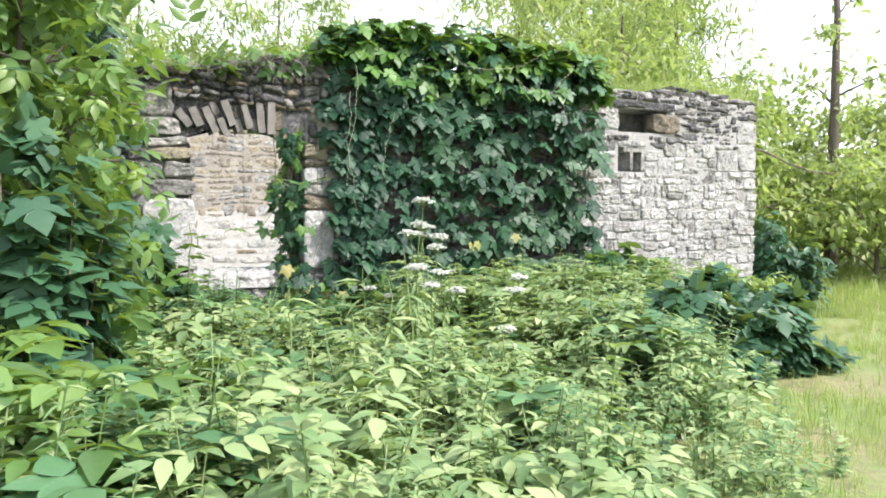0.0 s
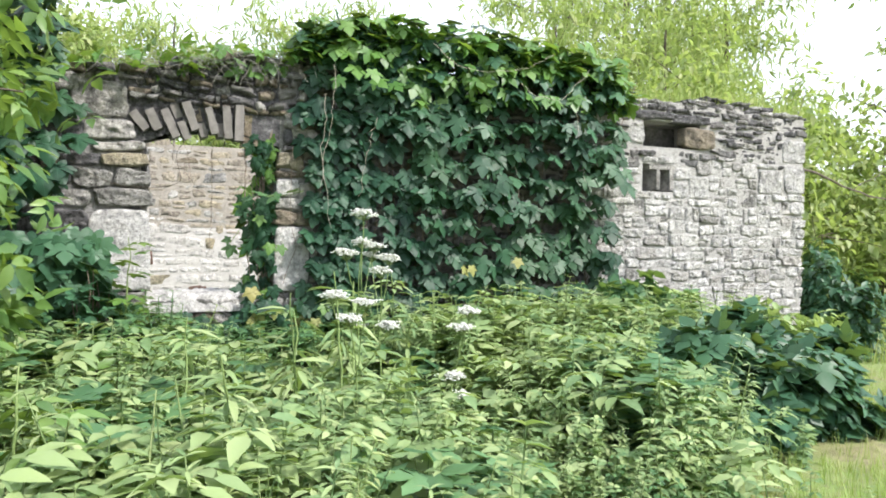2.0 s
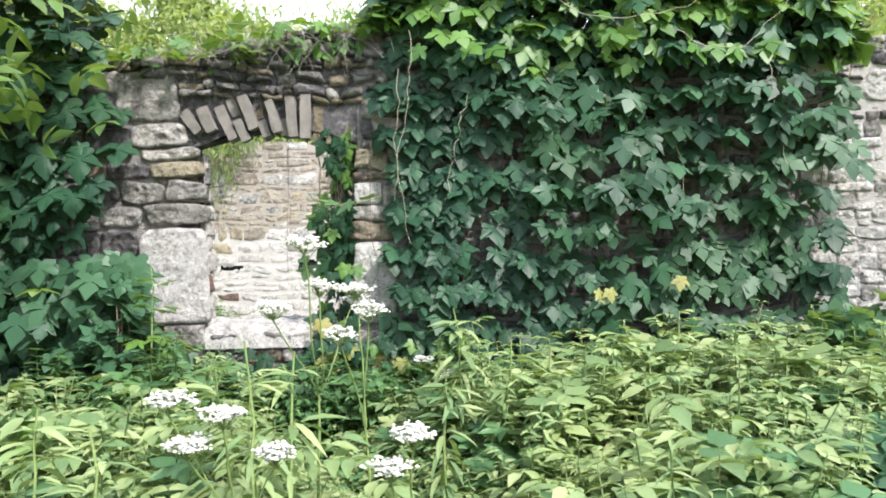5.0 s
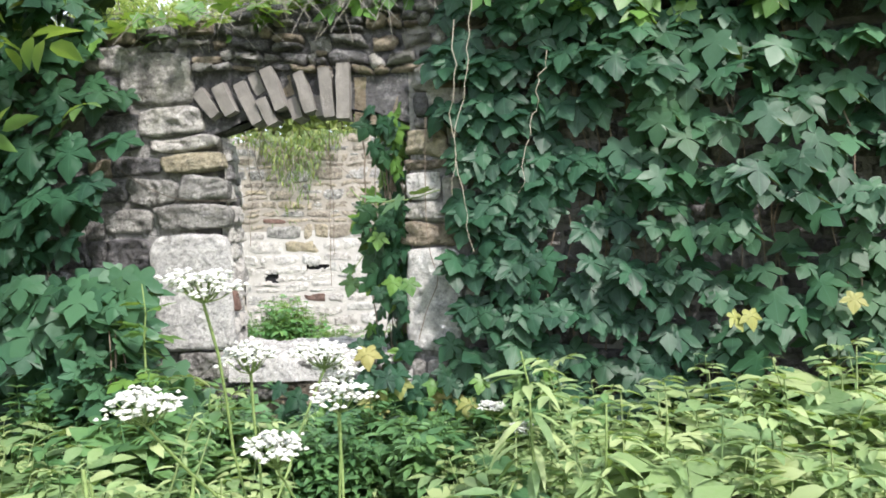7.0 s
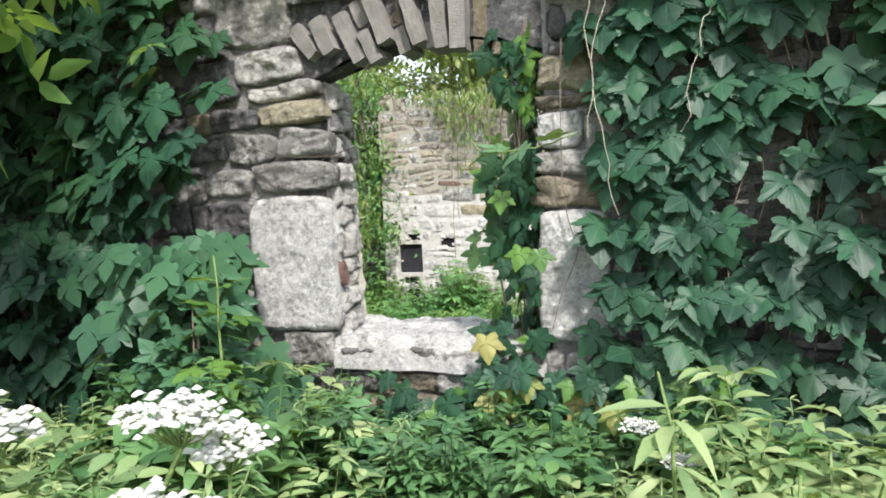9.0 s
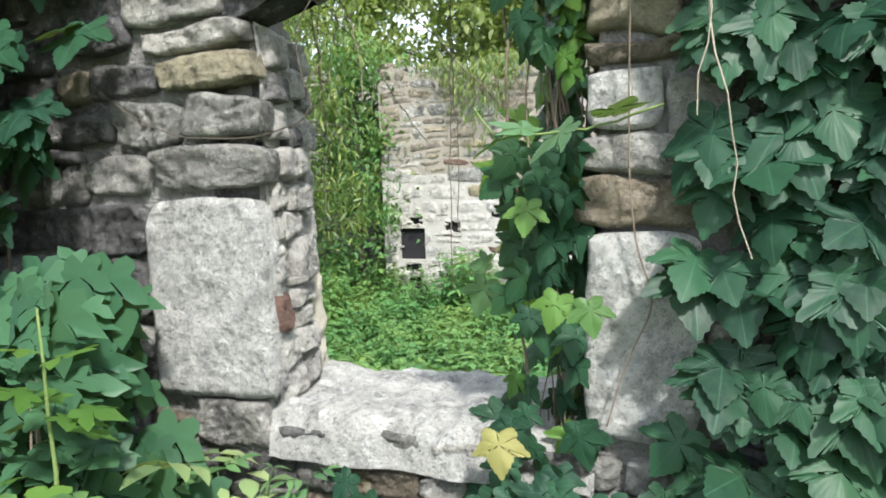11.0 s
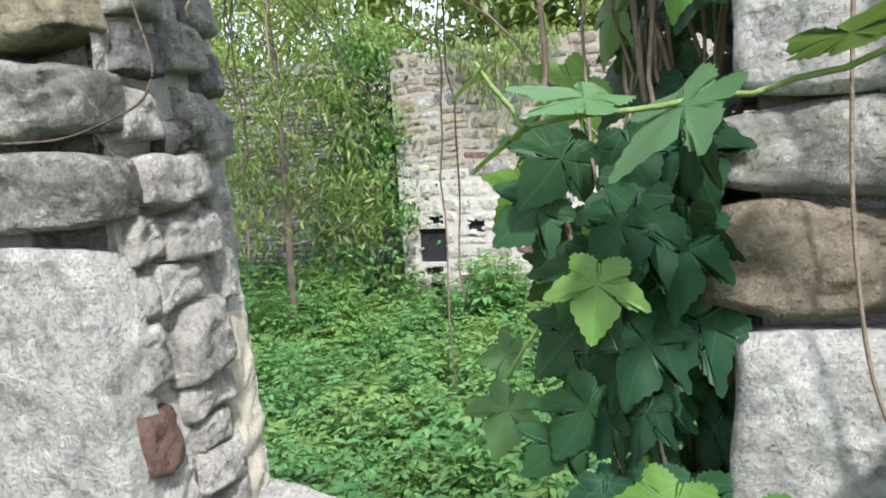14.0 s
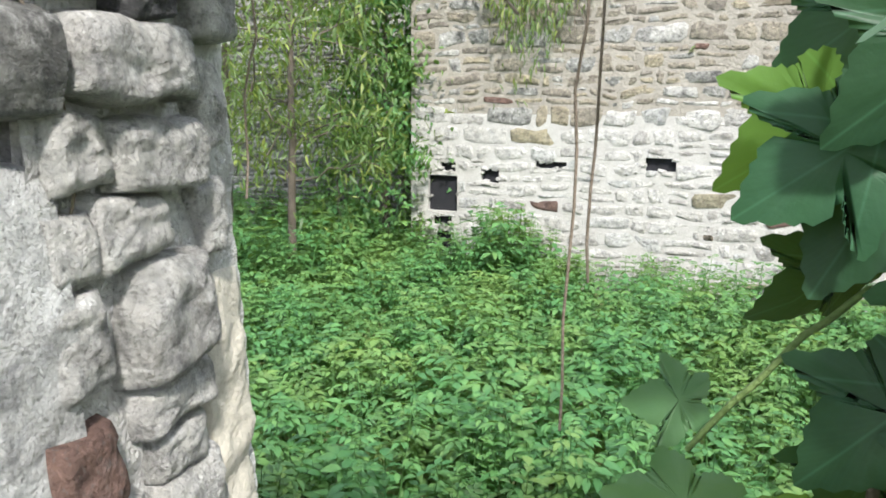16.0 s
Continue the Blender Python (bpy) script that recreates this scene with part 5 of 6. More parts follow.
    # bare strings hanging in the opening and over the stones
    lines = [((1.38, 6.2, 1.95), (1.44, 6.2, 1.62)), ((1.30, 6.22, 1.96), (1.30, 6.2, 1.7)), ((1.60, 6.46, 1.95), (1.62, 6.46, 1.22)), ((1.45, 6.3, 1.96), (1.95, 6.2, 1.42)),
             ((1.12, 6.5, 1.95), (1.13, 6.5, 1.28)), ((1.14, 6.48, 1.95), (1.16, 6.48, 1.6)), ((1.2, 6.45, 1.96), (1.55, 6.4, 1.5)), ((1.28, 6.4, 1.96), (1.22, 6.4, 1.70)), ((1.5, 6.4, 1.96), (1.40, 6.4, 1.72)), ((1.62, 6.44, 1.95), (1.60, 6.44, 1.05))]
    for a, b in lines:
        V, F = tube(wander(a, b, 16, 0.005, rnd) - loc, 0.0018, 5)
        part("runner", mesh_of("runner", V, F, M_TWIG), vine, "bare brown runner")
    loops = [([(1.40, 6.06, 1.90), (1.325, 6.05, 1.80), (1.335, 6.05, 1.70), (1.365, 6.05, 1.605), (1.335, 6.05, 1.56), (1.18, 6.05, 1.522), (0.92, 6.06, 1.535), (0.755, 6.06, 1.605), (0.62, 6.06, 1.70)], 0.0020, M_BARK),
             ([(1.135, 6.15, 1.54), (1.122, 6.216, 1.467), (1.118, 6.238, 1.325), (1.13, 6.177, 1.207)], 0.002, M_TWIG),
             ([(2.19, 6.05, 1.90), (2.18, 6.05, 1.735), (2.175, 6.05, 1.39), (2.19, 6.05, 1.227), (2.234, 6.05, 1.10), (2.163, 6.05, 0.95), (2.12, 6.04, 0.80)], 0.0022, M_TWIG)]
    for pts, r, mt in loops:
        pts = np.array(pts)
        u, fine_u = np.linspace(0, 1, len(pts)), np.linspace(0, 1, 6 * len(pts))
        line = np.stack([np.interp(fine_u, u, pts[:, k]) for k in range(3)], 1)
        for q in range(4):
            line[1:-1] = 0.25 * line[:-2] + 0.5 * line[1:-1] + 0.25 * line[2:]
        V, F = tube(line - loc, r, 5)
        part("runner", mesh_of("runner", V, F, mt, True), vine, "bare looping runner")


# ---- plants ----
def field(name, label, templates, material, pts, sizes, category="plants", tilt=0.12, rnd=rng):
    P = np.asarray(pts, float)
    n = len(P)
    up = np.array([0, 0, 1.0]) + rnd.normal(0, tilt, (n, 3)) * np.array([1, 1, 0])
    a = rnd.uniform(0, 2 * math.pi, n)
    Rm = frames_of(np.stack([np.cos(a), np.sin(a), np.zeros(n)], 1), up)
    # keep up exact: the z axis carries the plant
    y = unit(np.stack([np.cos(a), np.sin(a), np.zeros(n)], 1))
    z = unit(up)
    x = unit(np.cross(y, z))
    y = np.cross(z, x)
    Rm = np.stack([x, y, z], -1)
    V, F = spread(templates, P, Rm, sizes)
    return tagged(new(name, mesh_of(name, V, F, material)), label, category, kind="stuff")


def on_ground(x, y):
    return np.stack([x, y, ground_z(x, y) - 0.01], 1)


HERBS = [herb(k, 0.40 + 0.06 * (k % 4), 7 + k % 3, LEAF_O[k % 2] if k % 3 else LEAF_C[k % 2], 0.085 + 0.012 * (k % 3) + 0.06 * (k % 3 == 0), 0.95, 2, 0.65) for k in range(6)]
LANCE = [herb(30 + k, 0.55, 15, (LEAF_N + LEAF_O)[k % 4], 0.08 - 0.012 * (k % 2), 0.75, 3, 0.6) for k in range(4)]
MAPLES = [herb(50 + k, 0.55, 5, LEAF_C[k % 3], 0.26, 0.95, 2, 0.7) for k in range(4)]
SMALL = [herb(90 + k, 0.45, 9, LEAF_O[k % 2], 0.085, 0.9, 3, 0.7) for k in range(4)]
BRAMBLE = [herb(70 + k, 0.45, 6, LEAF_V[k % 3], 0.13, 0.95, 2, 0.8) for k in range(4)]


def tuft(seed, n=8):
    rnd = np.random.default_rng(seed)
    out = []
    for k in range(n):
        V, F = BLADES[k % 3]
        h = rnd.uniform(0.5, 1.0)
        out.append(((V * np.array([0.5, 1, 1]) * h) @ turn_z(rnd.uniform(0, 6.28)).T + np.append(rnd.normal(0, 0.12, 2), 0), F))
    return merge(out)


TUFTS = [tuft(k) for k in range(4)]


def build_fields():
    rnd = np.random.default_rng(41)

    def area(n, x0, x1, y0, y1, keep=None):
        x, y = rnd.uniform(x0, x1, n), rnd.uniform(y0, y1, n)
        if keep is not None:
            k = keep(x, y)
            x, y = x[k], y[k]
        return on_ground(x, y)
    right_edge = lambda y: np.interp(y, [0, 2, 2.9, 3.3, 4.4, 6], [1.6, 2.5, 3.4, 4.0, 5.6, 6.6])
    inside = lambda x, y: (x < right_edge(y) + 0.2 * np.sin(y * 7) + 0.45 * rnd.normal(0, 1, len(x))) & ((x > 2.0) | (y < 4.9) | (rnd.random(len(x)) < 0.25))
    def clumps(P, lo, hi):
        # taller and lower clumps; trodden low along the walk
        q = 0.5 + 0.5 * np.sin(P[:, 0] * 2.1 + 1.7 * np.sin(P[:, 1] * 1.4)) * np.cos(P[:, 1] * 2.6 + 0.5)
        s = lo + (hi - lo) * (0.5 * rnd.random(len(P)) + 0.5 * q)
        s = s * np.clip(1.25 - 0.55 * (P[:, 0] - right_edge(P[:, 1]) + 0.6), 0.35, 1)
        mid = np.interp(P[:, 1], [-0.5, 0.3, 0.9, 1.9, 3.0, 4.0, 5.6], [0.3, 1.0, 1.8, 2.45, 2.72, 2.44, 1.9])
        return s * np.clip(0.38 + np.abs(P[:, 0] - mid) / 0.85, 0.38, 1)
    P = area(3800, -2.5, 6.4, 1.35, 5.95, inside)
    field("yellow_green_weeds", "dense yellow-green leafy weeds in front of the wall", HERBS + MAPLES[:2] + SMALL, M_HERB, P, clumps(P, 0.55, 1.3), rnd=rnd)
    P = area(1100, -2.5, 6.2, 1.35, 5.95, inside)
    field("lobed_weeds", "light green lobed leaves among the weeds", BRAMBLE, M_HERB, P, clumps(P, 0.6, 1.3), rnd=rnd)
    P = area(1700, -2.5, 6.4, 1.35, 5.95, inside)
    field("narrow_leaved_weeds", "tall narrow-leaved weeds among the herbs", LANCE, M_HERB, P, clumps(P, 0.6, 1.35), rnd=rnd)
    P = area(1500, -2.5, 6.2, 1.35, 5.98, inside)
    field("green_undergrowth", "mid-green low undergrowth between the weeds", HERBS, M_HERBDK, P, clumps(P, 0.5, 1.05), rnd=rnd)
    P = area(420, 0.2, 2.9, 5.5, 6.04)
    low = np.where((P[:, 0] > 1.3) & (P[:, 0] < 2.5), 0.85, 1.0)
    field("wall_foot_weeds", "green weeds growing up against the foot of the wall", SMALL + HERBS + LANCE, M_HERBDK, P, rnd.uniform(0.8, 1.25, len(P)) * low, rnd=rnd)
    P = area(110, 0.2, 2.9, 5.5, 6.0)
    low = np.where((P[:, 0] > 1.3) & (P[:, 0] < 2.5), 0.85, 1.0)
    field("wall_foot_hops", "lobed leaves growing up against the foot of the wall", BRAMBLE, M_HOP, P, rnd.uniform(0.8, 1.25, len(P)) * low, rnd=rnd)
    P = area(420, 0.6, 4.6, 2.0, 5.8, inside)
    q = np.sin(P[:, 0] * 3.1 + 0.7) * np.cos(P[:, 1] * 2.7)
    P = P[q > 0.1]
    field("hop_patches", "blue-green lobed leaves in patches among the weeds", BRAMBLE, M_HOP, P, clumps(P, 0.8, 1.4), rnd=rnd)
    P = area(700, -1.5, 5.4, 1.5, 5.8, inside)
    field("tall_weeds", "tall thin light green weeds standing above the rest", LANCE, M_HERB, P, clumps(P, 0.9, 1.75) * rnd.uniform(0.6, 1, len(P)), tilt=0.2, rnd=rnd)
    P = area(1300, 1.0, 5.0, 3.2, 5.9, inside)
    field("small_leaved_weeds", "small-leaved light green weeds before the vine", SMALL, M_HERB, P, clumps(P, 0.7, 1.25), rnd=rnd)
    P = area(640, 2.35, 5.6, 4.3, 5.78, lambda x, y: inside(x, y) & ((x > 2.85) | (y > 5.3)))
    field("wall_foot_herbs", "tall yellow-green weeds along the foot of the vine", LANCE + SMALL + HERBS + BRAMBLE[:2], M_HERB, P, rnd.uniform(0.95, 1.55, len(P)) * np.clip(0.55 + (P[:, 0] - 2.2) / 1.2, 0.6, 1), rnd=rnd)
    P = area(60, 0.95, 1.4, 4.95, 5.4)
    field("wall_foot_shoots", "leafy green shoots standing below the window", LANCE + SMALL + BRAMBLE[:1], M_HERBDK, P, rnd.uniform(1.05, 1.5, len(P)), rnd=rnd)
    # higher growth towards the start of the walk
    P = area(170, -1.8, 0.35, 1.9, 4.6)
    field("maple_seedlings", "light green maple seedlings crowded beside the path", MAPLES, M_MAPLE, P, rnd.uniform(1.0, 1.6, len(P)), rnd=rnd)
    P = area(430, -1.8, 0.55, 1.7, 4.4)
    field("lobed_undergrowth", "broad lobed leaves in the undergrowth", BRAMBLE, M_HOP, P, rnd.uniform(0.95, 1.4, len(P)), rnd=rnd)
    # grass
    P = area(22000, 1.5, 13, -1.5, 9, lambda x, y: (x > right_edge(y) - 0.5))
    bare = np.sin(P[:, 0] * 1.3 + 1) * np.cos(P[:, 1] * 1.7)
    P = P[(bare < 0.45) | (rnd.random(len(P)) < 0.25)]
    field("meadow_grass", "short yellow-green meadow grass", TUFTS, M_GRASS, P, rnd.uniform(0.07, 0.2, len(P)), "grass", rnd=rnd)
    P = area(2200, 7.5, 16, 5.5, 14)
    field("tall_grass", "tall pale grass beside the ruin", TUFTS, M_GRASS, P, rnd.uniform(0.2, 0.45, len(P)), "grass", rnd=rnd)
    # plants inside the ruin
    P = area(4600, -8, 4.5, 6.75, 14.6, lambda x, y: x > -2.2 - (y - 6.7) * 1.0)
    field("nettle_patch", "dense green nettles filling the ruin", HERBS, M_NETTLE, P, rnd.uniform(0.8, 1.35, len(P)), rnd=rnd)
    P = area(330, -4.5, 2.5, 8.0, 13.6, lambda x, y: x > -2.2 - (y - 6.7) * 0.8)
    field("elder_seedlings", "feathery elder seedlings standing in the nettles", MAPLES, M_NETTLE, P, rnd.uniform(0.8, 1.15, len(P)), rnd=rnd)
    P = area(500, -2.6, 0.0, 13.4, 14.5)
    field("tall_nettles", "taller nettles at the foot of the far wall", LANCE + HERBS, M_NETTLE, P[:, :], rnd.uniform(0.9, 2.3, len(P)) * np.clip(1.25 - np.abs(P[:, 0] + 1.0), 0.55, 1), rnd=rnd)
    P = area(500, -7, -2.2, 12.2, 16.0)
    field("leafy_undergrowth", "leafy undergrowth at the foot of the back wall", LANCE + HERBS, M_NETTLE, P, rnd.uniform(1.1, 2.2, len(P)), rnd=rnd)
    # wall head: grass and dry tangle
    x = rnd.uniform(-3, 2.5, 500)
    P = np.stack([x, rnd.uniform(6.12, 6.55, 500), np.array([wall_top(v) for v in x]) - 0.03], 1)
    field("wall_head_grass", "thin grass growing on the wall head", TUFTS, M_GRASS, P, rnd.uniform(0.1, 0.25, 500), "grass", rnd=rnd)
    x = rnd.uniform(5.2, 7.8, 260)
    P = np.stack([x, rnd.uniform(6.15, 6.55, 260), np.array([wall_top(v) for v in x]) - 0.03], 1)
    field("wall_head_grass", "thin grass growing on the wall head", TUFTS, M_GRASS, P, rnd.uniform(0.1, 0.3, 260), "grass", rnd=rnd)
    pieces = []
    for k in range(300):
        x = rnd.uniform(0.9, 2.4)
        z = wall_top(x) - 0.02
        a = np.array([x, rnd.uniform(6.0, 6.4), z])
        b = a + np.array([rnd.normal(0, 0.22), rnd.uniform(-0.18, 0.04), -rnd.uniform(-0.06, 0.30) * (0.5 + 0.5 * (x > 1.7))])
        pieces.append(tube(wander(a, b, 7, 0.014, rnd, -0.05), 0.0016, 3))
    V, F = merge(pieces)
    tagged(new("dry_tangle", mesh_of("dry_tangle", V, F, M_DRY)), "grey dry stalks hanging from the wall head over the arch", "dry grass", kind="stuff")


def build_flower(heads, foot, label):
    """A tall white-flowered plant: heads are the places of its flat flower heads."""
    rnd = np.random.default_rng(int(1000 * abs(foot[0] + foot[1])))
    g = float(ground_z(foot[0], foot[1]))
    plant = thing("white_flower_plant", label, "flower", "white flowers in the weeds", at=(foot[0], foot[1], g))
    loc = np.array(plant.location)
    topz = max(h[2] for h in heads)
    joint = np.array([foot[0], foot[1], g + (topz - g) * 0.62])
    V, F = tube(wander((foot[0], foot[1], g), joint, 8, 0.006, rnd) - loc, np.linspace(0.007, 0.004, 8), 5)
    part("stem", mesh_of("stem", V, F, M_STEM), plant)
    for h in heads:
        c = np.array(h[:3]) - loc
        base = c - np.array([0, 0, 0.05])
        V, F = tube(wander(joint - loc, base, 6, 0.004, rnd), 0.0028, 4)
        rad = h[3]
        pieces = [(V, F)]
        flowers = []
        nb = 24
        for k in range(nb):
            r = rad * math.sqrt((k + 0.5) / nb)
            a = k * 2.4
            q = c + np.array([r * math.cos(a), r * math.sin(a), -0.014 * (r / rad) ** 2 + rnd.uniform(-.012, .008)])
            q[:2] += rnd.normal(0, 0.005, 2)
            pieces.append(tube([base, (base + q) / 2 + np.array([0, 0, -0.006]), q], 0.0012, 3))
            for j in range(8):
                o = q + np.append(rnd.normal(0, 0.009, 2), rnd.uniform(-.006, .007))
                s = rnd.uniform(0.004, 0.009)
                ang = np.arange(5) * 2 * math.pi / 5 + rnd.uniform(0, 6)
                ring = np.stack([np.cos(ang) * s, np.sin(ang) * s, np.full(5, -0.002)], 1)
                Vf = np.concatenate([[(0, 0, 0.002)], ring, [(0, 0, -0.004)]]) + o
                Ff = [(0, 1 + i, 1 + (i + 1) % 5) for i in range(5)] + [(6, 1 + (i + 1) % 5, 1 + i) for i in range(5)]
                flowers.append((Vf, np.array(Ff)))
        V, F = merge(pieces)
        stalk = part("stalk", mesh_of("stalk", V, F, M_STEM), plant)
        V, F = merge(flowers)
        part("flower_head", mesh_of("flower_head", V, F, M_FLOWER), stalk, "flat white flower head")
    pieces = []
    for k in range(7):
        a = rnd.uniform(0, 6.28)
        z = (topz - g) * rnd.uniform(0.15, 0.6)
        pieces.append(placed(LEAF_C[k % 3], (0, 0, z), (math.cos(a), math.sin(a), 0.2), (0, 0, 1), 0.2))
    V, F = merge(pieces)
    part("leaves", mesh_of("leaves", V, F, M_HERB), plant)


def build_flowers():
    build_flower([(2.06, 3.62, 1.32, 0.055), (2.19, 3.87, 1.16, 0.05), (1.97, 3.59, 1.13, 0.055), (2.09, 3.74, 1.18, 0.04)], (2.08, 3.76), "tall plant with flat white flower heads above the weeds")
    build_flower([(2.16, 3.65, 1.04, 0.045), (2.24, 3.77, 1.10, 0.045), (2.20, 3.93, 1.11, 0.04)], (2.22, 3.85), "white-flowered plant beside a taller one")
    build_flower([(1.93, 3.13, 0.94, 0.045), (1.80, 3.16, 0.97, 0.045), (1.86, 3.10, 0.88, 0.04), (2.04, 3.16, 0.84, 0.035)], (1.93, 3.25), "white-flowered plant half hidden in the weeds")
    build_flower([(2.31, 3.02, 0.84, 0.04), (2.36, 3.06, 0.90, 0.04), (2.32, 3.12, 0.62, 0.04), (2.42, 3.25, 0.50, 0.03)], (2.35, 3.2), "low white-flowered plant in the weeds")
    build_flower([(2.48, 5.57, 0.61, 0.05), (2.60, 5.45, 0.55, 0.04)], (2.52, 5.5), "low white-flowered plant at the foot of the wall")
    build_flower([(2.87, 5.31, 0.41, 0.045)], (2.87, 5.35), "single low white flower head at the foot of the wall")


def build_sapling(at, height, label, leaves=60, mt=None, tpl=None, size=0.2, spread_r=0.35, seed=1, name="maple_sapling"):
    rnd = np.random.default_rng(seed)
    g = float(ground_z(at[0], at[1]))
    tree = thing(name, label, "sapling", at=(at[0], at[1], g))
    pts = wander((0, 0, 0), (rnd.normal(0, .06), rnd.normal(0, .06), height), 10, 0.01, rnd)
    V, F = tube(pts, np.linspace(0.010, 0.003, 10), 5)
    part("stem", mesh_of("stem", V, F, M_STEM), tree)
    P, tip, nor, S = [], [], [], []
    for k in range(leaves):
        u = rnd.uniform(0.25, 1.0)
        a = rnd.uniform(0, 6.28)
        r = spread_r * (1.1 - u) * rnd.uniform(0.1, 1)
        c = pts[int(u * 9)]
        P.append(c + np.array([math.cos(a) * r, math.sin(a) * r, rnd.uniform(-.05, .05)]))
        tip.append((math.cos(a), math.sin(a), -0.2 + 0.5 * (u > 0.85)))
        nor.append((rnd.normal(0, .25), rnd.normal(0, .25), 1))
        S.append(size * rnd.uniform(0.7, 1.2))
    V, F = spread(tpl or LEAF_C, np.array(P), frames_of(np.array(tip), np.array(nor)), np.array(S))
    part("leaves", mesh_of("leaves", V, F, mt or M_MAPLE), tree, kind="stuff")


def build_bush(c, r, n, mt, tpl, size, label, seed=2, name="bush"):
    """A mound of leaves on many thin stems, uneven, with gaps."""
    rnd = np.random.default_rng(seed)
    g = float(ground_z(c[0], c[1]))
    bush = thing(name, label, "bush", at=(c[0], c[1], g))
    d = unit(rnd.normal(0, 1, (n, 3)))
    d[:, 2] = np.abs(d[:, 2])
    lump = 0.78 + 0.22 * np.sin(d[:, 0] * 5 + 1) * np.cos(d[:, 1] * 4 + d[:, 2] * 5)
    q = rnd.uniform(0.55, 1.0, n) ** 0.6 * lump
    P = d * np.array(r) * q[:, None]
    P[:, 2] += 0.03
    tip = d * np.array([1, 1, 0.3]) + rnd.normal(0, 0.4, (n, 3)) + np.array([0, 0, -0.45])
    nor = d + np.array([0, 0, 0.7]) + rnd.normal(0, 0.3, (n, 3))
    V, F = spread(tpl, P, frames_of(tip, nor), rnd.uniform(0.7, 1.25, n) * size)
    part("leaves", mesh_of("leaves", V, F, mt), bush, kind="stuff")
    for k in range(24):
        e = P[rnd.integers(0, n)]
        V, F = tube(wander((e[0] * 0.2, e[1] * 0.2, 0), e, 7, 0.02, rnd), np.linspace(0.008, 0.003, 7), 4)
        part("stem", mesh_of("stem", V, F, M_TWIG), bush)


def build_tree(at, height, crown, n, mt, tpl, size, label, seed, trunk_r=0.12, lean=(0, 0), first=0.3, name="tree", limbs=14, clumps=None, droop=0.3, base_z=None, clump_r=0.16):
    """Tapered trunk, limbs, and leaves in clumps round the limb ends."""
    rnd = np.random.default_rng(seed)
    g = float(ground_z(at[0], at[1])) if base_z is None else base_z
    tree = thing(name, label, "tree", at=(at[0], at[1], g))
    m = 14
    u = np.linspace(0, 1, m)
    pts = np.stack([lean[0] * u * height, lean[1] * u * height, u * height], 1) + np.cumsum(rnd.normal(0, 0.012 * height / 5, (m, 3)), 0) * np.array([1, 1, 0])
    V, F = tube(pts, trunk_r * (1 - 0.85 * u) + 0.008, 9)
    part("trunk", mesh_of("trunk", V, F, M_BARK, True), tree)
    ends = []
    for k in range(limbs):
        v = first + (1 - first) * (k + rnd.random()) / limbs
        o = pts[min(int(v * (m - 1)), m - 1)]
        a = k * 2.4 + rnd.uniform(-.5, .5)
        L = crown[0] * (1.15 - 0.6 * v) * rnd.uniform(0.6, 1.1)
        e = o + np.array([math.cos(a) * L, math.sin(a) * L * crown[1] / crown[0], L * rnd.uniform(0.1, 0.6)])
        line = wander(o, e, 8, 0.03 * L, rnd, -0.08 * L)
        V, F = tube(line, np.linspace(trunk_r * 0.38 * (1.1 - v), 0.006, 8), 5)
        limb = part("limb", mesh_of("limb", V, F, M_BARK, True), tree)
        ends += [line[4], line[6], line[7]]
        for j in range(2):
            e2 = line[5] + rnd.normal(0, 0.35 * L, 3)
            V, F = tube(wander(line[4], e2, 5, 0.02 * L, rnd), np.linspace(0.012, 0.004, 5), 4)
            part("twig", mesh_of("twig", V, F, M_BARK, True), limb)
            ends.append(e2)
    ends.append(pts[-1])
    ends = np.array(ends)
    c = ends[rnd.integers(0, len(ends), n)]
    P = c + rnd.normal(0, 1, (n, 3)) * crown[0] * clump_r * np.array([1, 1, 0.75]) * rnd.uniform(0.3, 1.4, n)[:, None]
    P = P[P[:, 2] > 0.15]
    k = len(P)
    tip = rnd.normal(0, 0.8, (k, 3)) + np.array([0, 0, -droop])
    nor = np.array([0, 0, 1.0]) + rnd.normal(0, 0.5, (k, 3))
    V, F = spread(tpl, P, frames_of(tip, nor), rnd.uniform(0.7, 1.3, k) * size)
    part("crown", mesh_of("crown", V, F, mt), tree, kind="stuff")


